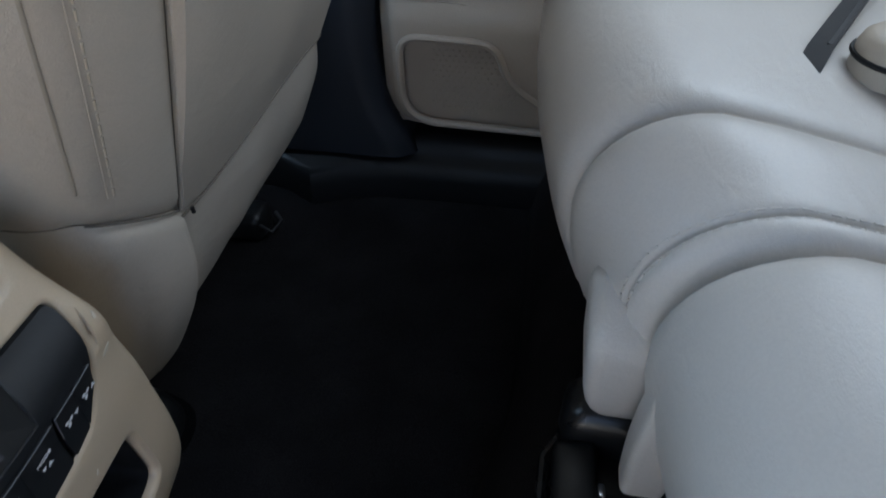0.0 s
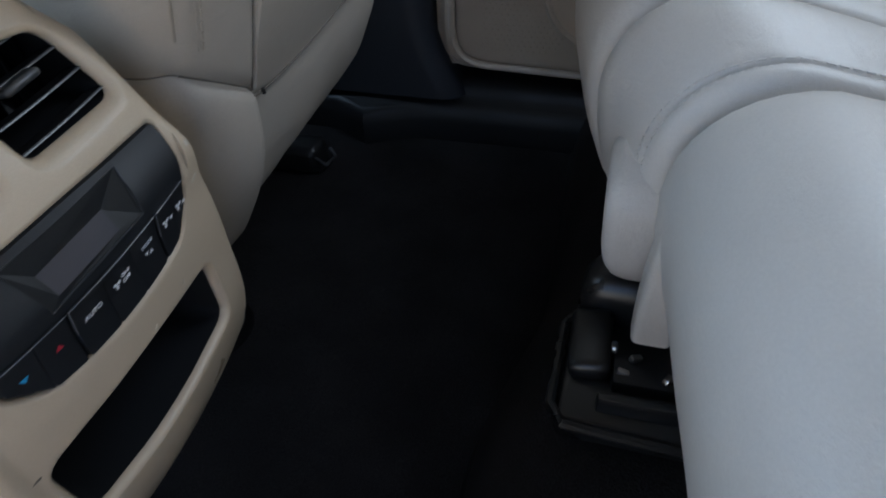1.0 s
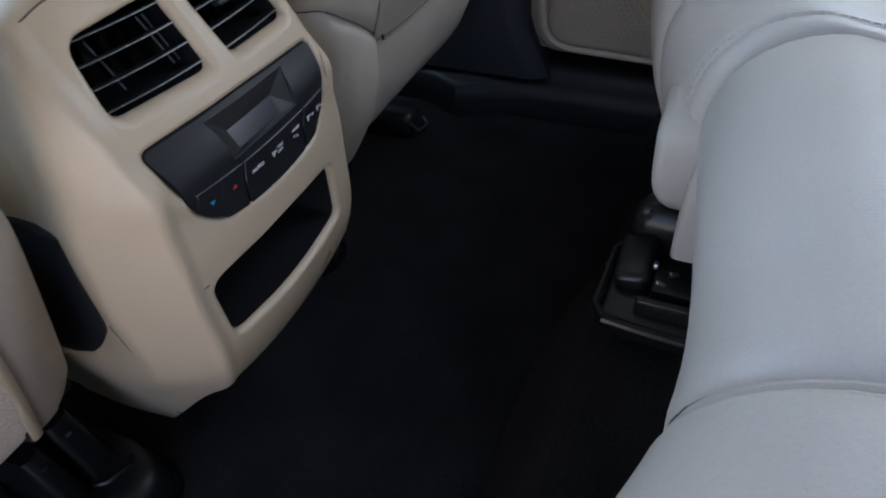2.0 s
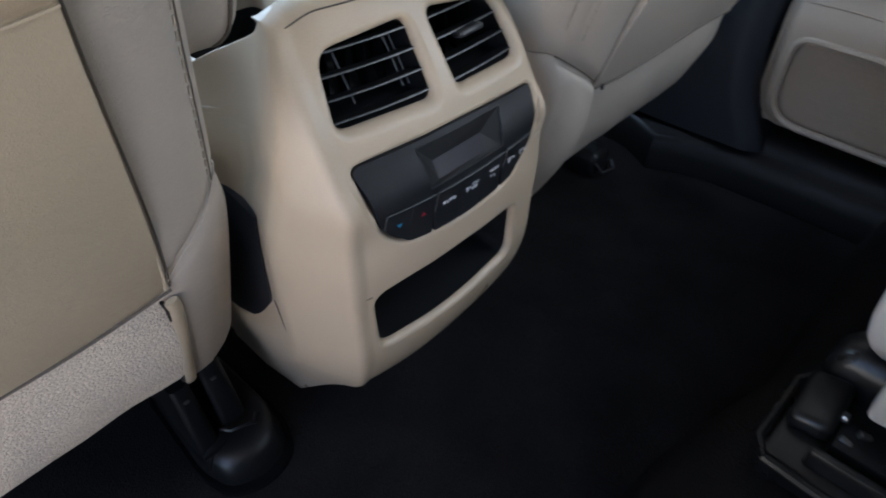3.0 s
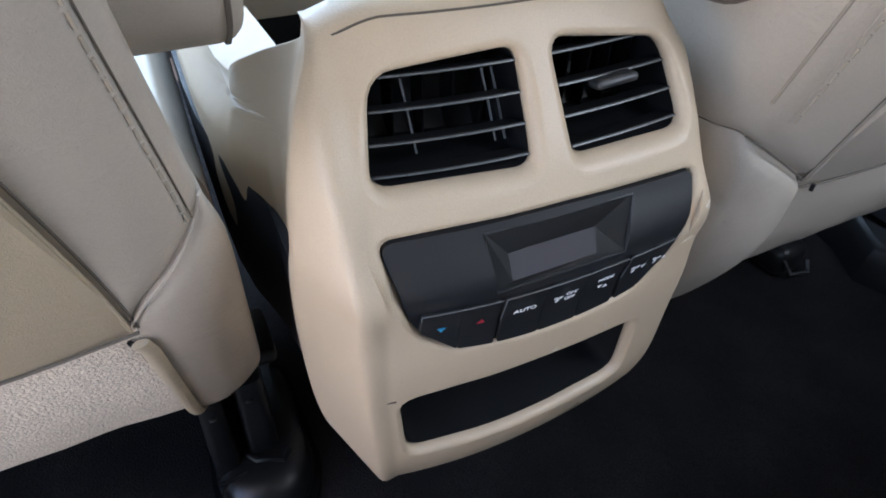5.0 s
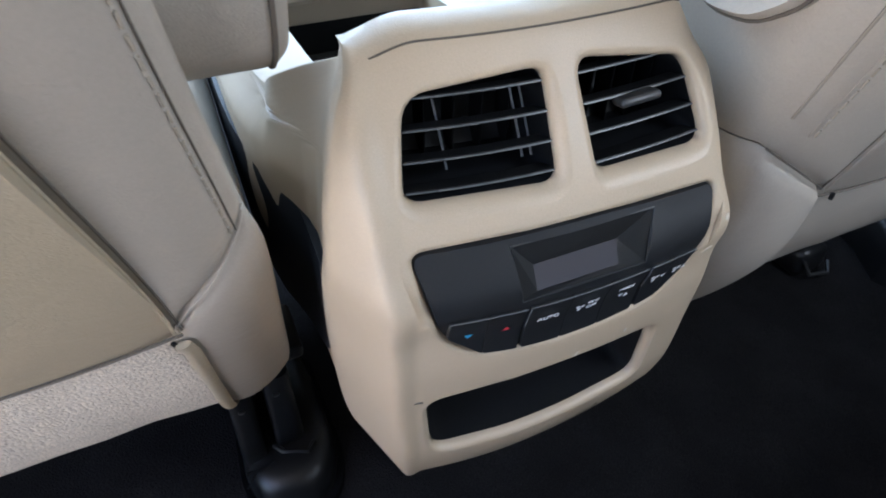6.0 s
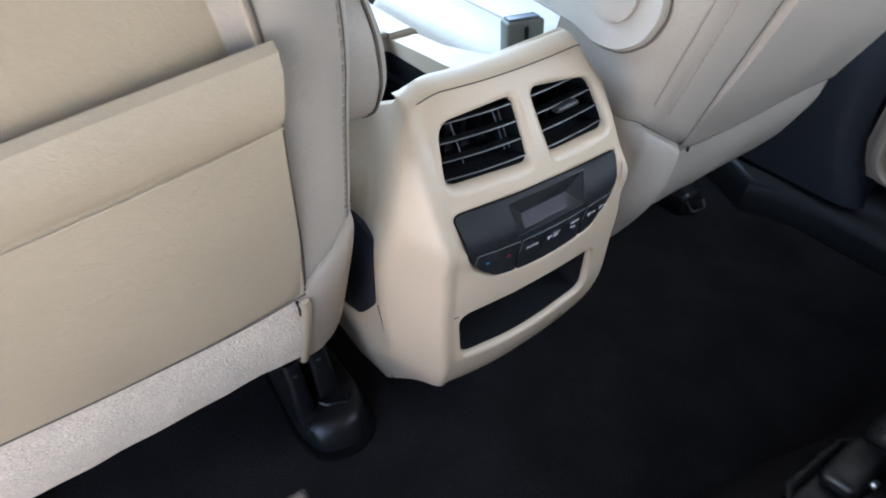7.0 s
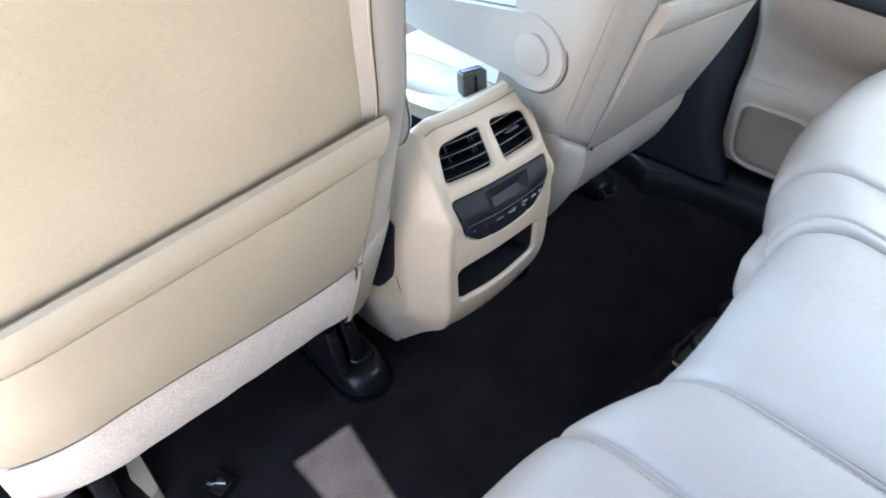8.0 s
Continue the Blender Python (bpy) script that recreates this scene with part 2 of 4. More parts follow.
tagged(link_mesh("roof", loft([[(x, y, z) for x, y in SUN_GAP_ROOF] for z in (1.22, 1.26)]), LINER, smooth=False), "pale fabric headliner out of view, notched to shape the sun patch", "roof", kind="structure")
wall("pillar_near", (-0.15, -0.80, 0.05), (-0.05, -0.75, 1.22), PILLAR, "dark centre pillar beside the open door", "pillar", 0.02)
wall("wall_rear", (1.35, -0.76, -0.1), (1.40, 0.86, 0.85), SHELL, "plain rear end of the cabin", "wall")
wall("wall_front", (-1.32, -0.76, -0.1), (-1.27, 0.86, 0.72), BLACK, "plain dark bulkhead under the windscreen", "wall")
wall("wall_far", (-1.27, 0.80, -0.1), (1.35, 0.86, 0.66), SHELL, "car side below the window line", "wall")
# Unseen pane, added to keep the far sky off the near seat.
wall("sky_block_far", (-0.60, 0.81, 0.66), (1.35, 0.82, 1.22), OPAQUE_PANE, "unseen opaque dark pane that shuts sky light out on the far side", "window", 0.002)
# Unseen; brought down low to cut the sky light through the open door.
wall("sky_block_near", (-0.72, -0.80, 0.92), (1.35, -0.705, 1.22), SHELL, "unseen low header that cuts sky light through the open door", "wall")
# Unseen rear closure, built solid to cut the fill from behind.
wall("sky_block_rear", (1.36, -0.76, 0.85), (1.38, 0.82, 1.22), OPAQUE_PANE, "unseen opaque dark pane that shuts sky light out at the tailgate", "window", 0.002)
wall("wall_near_rear", (0.90, -0.80, 0.05), (1.35, -0.74, 1.22), SHELL, "unseen rear quarter behind the door opening, solid against sky light", "wall")
wall("wall_near_front", (-1.27, -0.80, -0.1), (-0.16, -0.74, 0.66), SHELL, "front door side of the car", "wall")
wall("sill_near", (-0.16, -0.80, -0.1), (1.35, -0.70, 0.05), BLACK, "black door sill of the open rear door", "sill")


def far_sill():
    """A stepped black scuff plate along the far door."""
    prof = [(0.696, -0.02), (0.699, 0.036), (0.706, 0.056), (0.722, 0.062), (0.730, 0.082), (0.745, 0.092), (0.80, 0.094), (0.80, -0.02)]
    rings = []
    for x in span(-0.75, 0.95, 30):
        bulge = 0.045 * math.exp(-((x + 0.10) / 0.055) ** 2)
        rings.append([(x, y - (bulge if z < 0.06 and y < 0.75 else bulge * 0.3 if y < 0.75 else 0), z) for y, z in rounded(prof, 0.008, 3)])
    return tagged(link_mesh("sill_far", loft(rings), BLACK), "black plastic scuff plate along the closed door", "sill", kind="structure")


far_sill()


def pillar():
    """The dark centre pillar trim, flaring towards its foot."""
    left = table([(0.06, -0.40), (0.14, -0.30), (0.22, -0.20), (0.34, -0.150), (0.5, -0.125), (0.8, -0.10), (1.22, -0.05)])
    right = table([(0.06, 0.065), (0.10, 0.048), (0.16, 0.018), (0.26, 0.006), (0.40, 0.012), (0.8, 0.045), (1.22, 0.10)])
    rings = []
    for z in span(0.07, 1.23, 34):
        l, r = left(z), right(z)
        deep = 0.70 + 0.02 * smoothstep((z - 0.1) / 0.5)
        ring = rounded([(l, 0.80), (l, deep + 0.02), (l + 0.03, deep), (r - 0.028, deep), (r, deep + 0.018), (r, 0.80)], 0.014, 4)
        rings.append([(x, y, z) for x, y in ring])
    return tagged(link_mesh("pillar_far", loft(rings), PILLAR), "blue-black plastic trim of the centre pillar", "pillar", kind="structure")


pillar()


# ---- far rear door ----
def far_door():
    door = empty("door_1", (0.4, 0.76, 0.09), "closed beige rear car door with map pocket and speaker", "car door", kind="structure")
    inset = table([(0.10, 0.012), (0.13, 0.0), (0.28, -0.004), (0.305, 0.002), (0.325, 0.012), (0.40, 0.010), (0.43, 0.000), (0.47, -0.016),
                   (0.52, -0.020), (0.56, -0.006), (0.62, 0.012)])

    def edge_x(z):
        q = max(0.0, (0.172 - z) / 0.062)
        return 0.014 + 0.055 * (1 - math.sqrt(max(0.0, 1 - min(1.0, q) ** 2)))

    def drop(x):
        return 0.055 * smoothstep((x - 0.0) / 0.26)

    def skin(u, z):
        x = edge_x(z) + (0.95 - edge_x(z)) * u ** 1.6
        z_in = z + drop(x) * smoothstep((z - 0.33) / 0.08)
        near = smoothstep((x - edge_x(z)) / 0.022) * smoothstep((z - 0.108) / 0.02)
        return (x, 0.722 + inset(z_in) + 0.016 * (1 - near), z)
    body = part("door_panel", sheet(skin, span(0, 1, 60), [0.1105, 0.112, 0.115, 0.12, 0.126] + span(0.134, 0.62, 46), (0, 0.05, 0)), VINYL, door)
    pocket = rounded([(0.042, 0.130), (0.27, 0.122), (0.255, 0.165), (0.198, 0.205), (0.180, 0.262), (0.042, 0.266)], [0.055, 0.02, 0.03, 0.04, 0.03, 0.03], 7)
    cutter = link_mesh("cutter", loft([[(x, 0.70, z) for x, z in pocket], [(x, 0.738, z) for x, z in pocket]]), VINYL)
    cut(body, [cutter])
    lip = [(x, 0.719 + inset(z), z) for x, z in pocket]
    part("pocket_rim", tube(lip, 0.0055, 8, closed=True, up=(0, 1, 0)), VINYL, door, "rounded tan rim of the door pocket")
    grille = part("speaker_grille", sheet(lambda x, z: (x, 0.7335, z), span(0.032, 0.46, 4), span(0.121, 0.262, 4), (0, 0.006, 0)),
                  VINYL, door, "perforated tan speaker grille")
    bm = bmesh.new()
    for j in range(15):
        for i in range(17):
            x = 0.088 + 0.0095 * i + (0.00475 if j % 2 else 0)
            z = 0.142 + 0.0082 * j
            if (x - 0.145) ** 2 / 0.085**2 + (z - 0.203) ** 2 / 0.062**2 < 1:
                m = Matrix.Translation((x, 0.7338, z)) @ Matrix.Rotation(radians(90), 4, "X")
                bmesh.ops.create_uvsphere(bm, u_segments=6, v_segments=4, radius=0.0028, matrix=m @ Matrix.Diagonal((1, 1, 0.45, 1)))
    part("perforations", bm, VINYL, grille)
    part("trim_line", tube([(x, 0.7215 + inset(0.312), 0.312 - 0.02 * smoothstep((x - 0.1) / 0.15)) for x in span(0.034, 0.9, 30)], 0.0016, 6, up=(0, 1, 0)), VINYL, door)
    part("switch_plate", rbox((0.33, 0.712, 0.490), (0.42, 0.05, 0.030), 0.010, 3, (0, 6, 0)), PILLAR, door, "dark blue switch plate on the armrest")
    return door


far_door()


# ---- rear centre console ----
FACE = table([(0, -0.158), (0.02, -0.14), (0.09, -0.078), (0.125, -0.043), (0.14, -0.026), (0.155, -0.012), (0.171, -0.0016), (0.2, 0.01), (0.234, 0.018), (0.289, 0.0225), (0.33, 0.027), (0.36, 0.029), (0.38, 0.0335), (0.392, 0.033), (0.412, 0.0225), (0.4355, 0.012), (0.455, 0), (0.476, -0.0145), (0.487, -0.0215), (0.495, -0.027), (0.499, -0.032), (0.5012, -0.038), (0.5025, -0.047)])
LEFT = table([(0.0, 0.078), (0.14, 0.086), (0.20, 0.095), (0.30, 0.102), (0.42, 0.104), (0.45, 0.104), (0.48, 0.100), (0.50, 0.095), (0.507, 0.089)])
RIGHT = table([(0.0, 0.118), (0.14, 0.120), (0.20, 0.122), (0.30, 0.116), (0.38, 0.102), (0.42, 0.093), (0.45, 0.087), (0.48, 0.079), (0.50, 0.072), (0.507, 0.066)])
FLANK_L = table([(0.0, 0.086), (0.05, 0.091), (0.14, 0.108), (0.22, 0.120), (0.3, 0.124), (0.38, 0.1235), (0.42, 0.120), (0.454, 0.113), (0.477, 0.1055), (0.49, 0.100), (0.507, 0.094)])
FLANK_R = table([(0.0, 0.128), (0.14, 0.130), (0.3, 0.128), (0.42, 0.112), (0.46, 0.102), (0.485, 0.090), (0.507, 0.074)])


HOLLOW = table([(0.0, 0.0), (0.015, -0.0025), (0.035, -0.009), (0.055, -0.013), (0.075, -0.011), (0.095, -0.003), (0.115, 0.007), (0.145, 0.015), (0.20, 0.019), (0.60, 0.020)])
RIDGE = table([(0.0, 0.070), (0.20, 0.075), (0.30, 0.075), (0.37, 0.062), (0.42, 0.040), (0.454, 0.024), (0.477, 0.018), (0.5025, 0.014)])   # its depth behind the face
NECK = table([(0.0, -0.300), (0.4150, -0.300), (0.4180, -0.290), (0.4210, -0.245), (0.4235, -0.195), (0.4260, -0.170), (0.4300, -0.156), (0.4350, -0.147), (0.45, -0.124), (0.47, -0.093),
              (0.486, -0.070), (0.495, -0.058), (0.5025, -0.052)])


def flank_y(x, z):
    """The hollowed side of the console, running from its rear ridge out to the shoulder beside the seat."""
    return FLANK_L(z) + HOLLOW(FACE(z) - RIDGE(z) - x) * smoothstep((z - 0.16) / 0.06)


def face_x(y, z):
    return FACE(z) - (1.3 if y < 0 else 0.8) * y * y


def on_face(y, z, out=0.0):
    return Vector((face_x(y, z) + out, y, z))


def face_prism(poly, out0, out1):
    return loft([[on_face(y, z, out0) for y, z in poly], [on_face(y, z, out1) for y, z in poly]])


def grown(poly, d):
    """The polygon moved outwards by d."""
    out, n = [], len(poly)
    for i in range(n):
        a, b, c = Vector(poly[i - 1]), Vector(poly[i]), Vector(poly[(i + 1) % n])
        t = (c - a).normalized()
        out.append(Vector((b.x + t.y * d, b.y - t.x * d)))
    return out


def flared(poly, deep, soft):
    """A cutter for an opening whose edge is rounded off towards the face."""
    rings = [(deep, 0.0), (-1.3 * soft, 0.0), (-0.75 * soft, 0.06 * soft), (-0.38 * soft, 0.25 * soft), (-0.14 * soft, 0.50 * soft), (-0.02 * soft, 0.75 * soft), (0.06 * soft, 0.90 * soft), (0.22 * soft, 1.5 * soft), (0.03, 1.6 * soft)]
    return loft([[on_face(y, z, o) for y, z in grown(poly, g)] for o, g in rings])


def slab(poly, out0, out1, n=30, m=6):
    """A plate of the polygon's shape that follows the console's face."""
    ys = [p[0] for p in poly]
    lo, hi = min(ys), max(ys)

    def envelope(y):
        zs = []
        for a, b in zip(poly, poly[1:] + poly[:1]):
            if (a[0] - y) * (b[0] - y) <= 0 and abs(a[0] - b[0]) > 1e-9:
                zs.append(a[1] + (b[1] - a[1]) * (y - a[0]) / (b[0] - a[0]))
        return (min(zs), max(zs)) if zs else (poly[0][1], poly[0][1])
    cols = [lo + (hi - lo) * (0.5 - 0.5 * math.cos(math.pi * i / (n - 1))) for i in range(n)]
    cols[0], cols[-1] = lo + 1e-5, hi - 1e-5

    def f(y, t):
        a, b = envelope(y)
        return on_face(y, a + (b - a) * t, out1)
    return sheet(f, cols, span(0, 1, m), (out0 - out1, 0, 0))


VENTS = [rounded([(-0.0875, 0.4340), (-0.0105, 0.4330), (-0.0085, 0.4800), (-0.0775, 0.4755)], [0.010, 0.008, 0.009, 0.012], 5),
         rounded([(0.0105, 0.4330), (0.0815, 0.4310), (0.0745, 0.4715), (0.0085, 0.4805)], [0.008, 0.010, 0.010, 0.008], 5)]
PLATE = rounded([(-0.060, 0.3445), (0.0, 0.3375), (0.060, 0.3410), (0.0765, 0.362), (0.0860, 0.4115), (0.0, 0.4165), (-0.0895, 0.4145), (-0.0785, 0.366)],
                [0.022, 0.03, 0.018, 0.014, 0.006, 0.03, 0.008, 0.018], 6)
POCKET = rounded([(-0.0775, 0.2305), (0.0, 0.2290), (0.084, 0.2335), (0.0795, 0.2985), (0.0, 0.3040), (-0.083, 0.2975)], [0.012, 0.03, 0.012, 0.012, 0.03, 0.014], 5)
WINDOW = [(-0.038, 0.3835), (0.036, 0.3845), (0.0425, 0.4112), (-0.0415, 0.4120)]


BIN = rounded([(-0.305, -0.086), (-0.076, -0.080), (-0.070, 0.052), (-0.305, 0.044)], 0.009, 4)


def camber(y):
    """How far the top of the console falls towards its sides."""
    return 0.010 * smoothstep((abs(y) - 0.066) / 0.036)


def console_head():
    console = empty("rear_console", (-0.06, 0, 0), "beige rear centre console with air vents and climate panel", "console")
    rings = []
    zs = [0.0, 0.01, 0.02, 0.05, 0.08, 0.10, 0.115, 0.125, 0.132, 0.14, 0.148, 0.16, 0.18, 0.20] + span(0.208, 0.412, 52)
    zs += [0.4150, 0.4180, 0.4210, 0.4235, 0.4260, 0.4300, 0.4350] + span(0.4385, 0.48, 14) + [0.486, 0.491, 0.495, 0.498, 0.5005, 0.502, 0.5025]
    for z in zs:
        fx, hl, hr, bl, br = FACE(z), LEFT(z), RIGHT(z), FLANK_L(z), FLANK_R(z)
        front = min(NECK(z), fx - 0.012)
        side = max(fx - RIDGE(z), front + 0.006)

        def left(x):
            return -flank_y(x, z) + 0.014 * smoothstep((z - 0.398) / 0.024) * smoothstep((-0.125 - x) / 0.04)
        pts = [(x, left(x)) for x in span(front, side, 18)] + [(face_x(hl, z), -hl)]
        pts += [(face_x(y, z), y) for y in span(-hl * 0.88, hr * 0.88, 41)]
        inner = br - 0.035 * smoothstep((-0.15 - front) / 0.10)
        pts += [(face_x(hr, z), hr), (side, br), (front, inner)]
        rad = [0.002] + [0.003] * 16 + [0.012, 0.013] + [0.002] * 41 + [0.013, 0.018, 0.004]
        rings.append([(x, y, z - camber(y) * smoothstep((z - 0.455) / 0.04)) for x, y in rounded(pts, rad, 3)])
    body = part("body", loft(rings), PLASTIC, console)
    cutters = []
    for poly, deep in ((VENTS[0], -0.055), (VENTS[1], -0.055), (PLATE, -0.004), (POCKET, -0.085), (WINDOW, -0.018)):
        soft = {-0.055: 0.006, -0.004: 0.0050, -0.085: 0.005}.get(deep, 0.001)
        cutters.append(link_mesh("cutter", flared(poly, min(deep, -1.5 * soft), soft), PLASTIC))
    cutters.append(link_mesh("cutter", loft([[(x, y, z) for x, y in BIN] for z in (0.25, 0.60)]), PLASTIC))
    cut(body, cutters)
    # the joint of the top cap and the joints of the side trims
    cap = [(face_x(y, 0.4962) + 0.0002, y, 0.4962 - camber(y)) for y in span(-0.094, 0.074, 40)]
    part("cap_joint", tube(cap, 0.0006, 5), SEAM, console)
    joint = table([(0.100, -0.140), (0.106, -0.128), (0.125, -0.100), (0.150, -0.082), (0.185, -0.077), (0.213, -0.080), (0.24, -0.092)])
    def recess(x):
        return 0.012 * smoothstep((-0.060 - x) / 0.045)
    line = [(joint(z), -(FLANK_L(z) + 0.0012 - recess(joint(z))), z) for z in span(0.100, 0.24, 24)]
    part("side_joint", tube(line, 0.0006, 5), SEAM, console)
    part("pocket_joint", tube([on_face(-y, 0.300 + 0.04 * (0.10 - y), 0.0003) for y in span(0.086, 0.099, 6)], 0.0005, 5), SEAM, console)
    panel_edge = table([(0.174, -0.170), (0.180, -0.148), (0.190, -0.134), (0.205, -0.122), (0.23, -0.104), (0.27, -0.090), (0.345, -0.080)])

    def side_panel(u, z):
        right = panel_edge(z)
        x = right + (-0.62 - right) * u
        rise = 0.35 * min(0.12, max(0.0, -0.09 - x)) * smoothstep((z - 0.174) / 0.168)
        return (x, -(flank_y(x, z) + 0.0025), z + rise)
    part("side_panel", sheet(side_panel, span(0, 1, 14), span(0.174, 0.342, 22), (0, 0.006, 0)), PILLAR, console, "dark side panel beside the seat")
    # scuffs where the paint is rubbed pale
    for y, z, w in ((0.092, 0.366, 0.0042), (-0.1005, 0.390, 0.0050), (0.095, 0.392, 0.0015), (0.011, 0.3095, 0.002), (0.047, 0.314, 0.0014)):
        pts = rounded([(y - w, z - 0.001), (y + w * 0.3, z - 0.0025), (y + w, z + 0.002), (y, z + 0.0015)], 0.0007, 2)
        part("scuff", slab(pts, -0.001, 0.0004, 8, 2), SCUFF, console, "pale rubbed scuff")
    # storage pocket lining
    inner = [(y * 0.985, 0.262 + (z - 0.262) * 0.97) for y, z in POCKET]
    deep = [(y * 0.95, 0.262 + (z - 0.262) * 0.85) for y, z in POCKET]
    bm = loft([[on_face(y, z, -0.0068) for y, z in inner], [on_face(y, z, -0.035) for y, z in inner], [on_face(y, z, -0.083) for y, z in deep]], caps=False)
    bm.faces.new(list(bm.verts)[-len(deep):])
    bin_part = part("storage_pocket", bm, BLACK, console, "black lining of the open pocket")
    part("divider", rbox((-0.032, 0, 0.264), (0.006, 0.150, 0.004), 0.001, 2), SLAT, bin_part)
    return console


def vent(console, poly, tab_at):
    ys, zs = [p[0] for p in poly], [p[1] for p in poly]
    cy, cz = sum(ys) / len(ys), sum(zs) / len(zs)
    small = [(cy + (y - cy) * 0.985, cz + (z - cz) * 0.98) for y, z in poly]
    bm = loft([[on_face(y, z, -0.0080) for y, z in small], [on_face(y, z, -0.052) for y, z in small]], caps=False)
    bm.verts.ensure_lookup_table()
    bm.faces.new(list(bm.verts)[-len(small):])
    body = part("air_vent", bm, BLACK, console, "black air vent with thin grey slats")
    z0, z1 = min(zs), max(zs)

    def edge(z, side):
        best = []
        for a, b in zip(poly, poly[1:] + poly[:1]):
            if (a[1] - z) * (b[1] - z) <= 0 and abs(a[1] - b[1]) > 1e-9:
                best.append(a[0] + (b[0] - a[0]) * (z - a[1]) / (b[1] - a[1]))
        return (min if side < 0 else max)(best)
    for i in range(4):
        z = z0 + (z1 - z0) * (0.115 + 0.253 * i)
        a, b = edge(z, -1) + 0.0008, edge(z, 1) - 0.0008
        prof = [(-0.0074, -0.0006), (-0.0070, 0.0), (-0.0074, 0.0006), (-0.018, -0.0025), (-0.018, -0.0036)]
        rings = [[(face_x(y, z) + dx, y, z + dz) for dx, dz in prof] for y in span(a, b, 10)]
        blade = part("slat", loft(rings), BLACK, body)
        part("edge", tube([(face_x(y, z) - 0.0066, y, z) for y in span(a, b, 10)], 0.0005, 5), TAB, blade, "thin grey front edge")
    for i in range(5):
        y = min(ys) + (max(ys) - min(ys)) * (i + 0.6) / 5.2
        # Vanes are blackened to sink into the vent's shade.
        part("vane", rbox((face_x(y, cz) - 0.040, y, cz), (0.014, 0.0012, (z1 - z0) * 0.94), 0.0004, 1), SHADE_BLACK, body)
    if tab_at:
        y, z = tab_at
        part("tab", rbox((face_x(y, z) - 0.004, y, z), (0.010, 0.024, 0.0046), 0.0021, 3, (3, -12, 0)), SLAT, body, "grey thumb tab of the vent")
    else:
        for y in (min(ys) + 0.026, max(ys) - 0.012, max(ys) - 0.007):
            part("vane_edge", tube([(face_x(y, z) - 0.021, y, z) for z in span(z0 + 0.006, z1 - 0.012, 5)], 0.0006, 5), TAB, body)


def printed(text, y, z, size, mat, parent, out=0.0022):
    """Lettering that lies on the console's face, read from the rear seat."""
    cu = bpy.data.curves.new("lettering", "FONT")
    cu.body, cu.size, cu.align_x, cu.align_y, cu.extrude = text, size, "CENTER", "CENTER", 0.00015
    tmp = new("lettering", cu)
    bpy.context.view_layer.update()
    me = bpy.data.meshes.new_from_object(tmp.evaluated_get(bpy.context.evaluated_depsgraph_get()))
    bpy.data.objects.remove(tmp)
    bm = bmesh.new()
    bm.from_mesh(me)
    for v in bm.verts:
        v.co = on_face(y + v.co.x, z + v.co.y, out + v.co.z)
    return part("lettering", bm, mat, parent, smooth=False)


def fan_icon(bm, y, z, r, out):
    for k in range(3):
        a = 2 * math.pi * k / 3 + 0.4
        pts = []
        for i in range(8):
            t = 2 * math.pi * i / 8
            u, v = r * 0.52 + r * 0.48 * math.cos(t), r * 0.36 * math.sin(t)
            pts.append((y + u * math.cos(a) - v * math.sin(a), z + u * math.sin(a) + v * math.cos(a)))
        vs = [bm.verts.new(on_face(p, q, out)) for p, q in pts]
        bm.faces.new(vs)


def triangle_icon(bm, y, z, r, up, out):
    s = 1 if up else -1
    vs = [bm.verts.new(on_face(y + dy * r, z + s * dz * r, out)) for dy, dz in ((-1, -0.7), (1, -0.7), (0, 0.9))]
    bm.faces.new(vs)


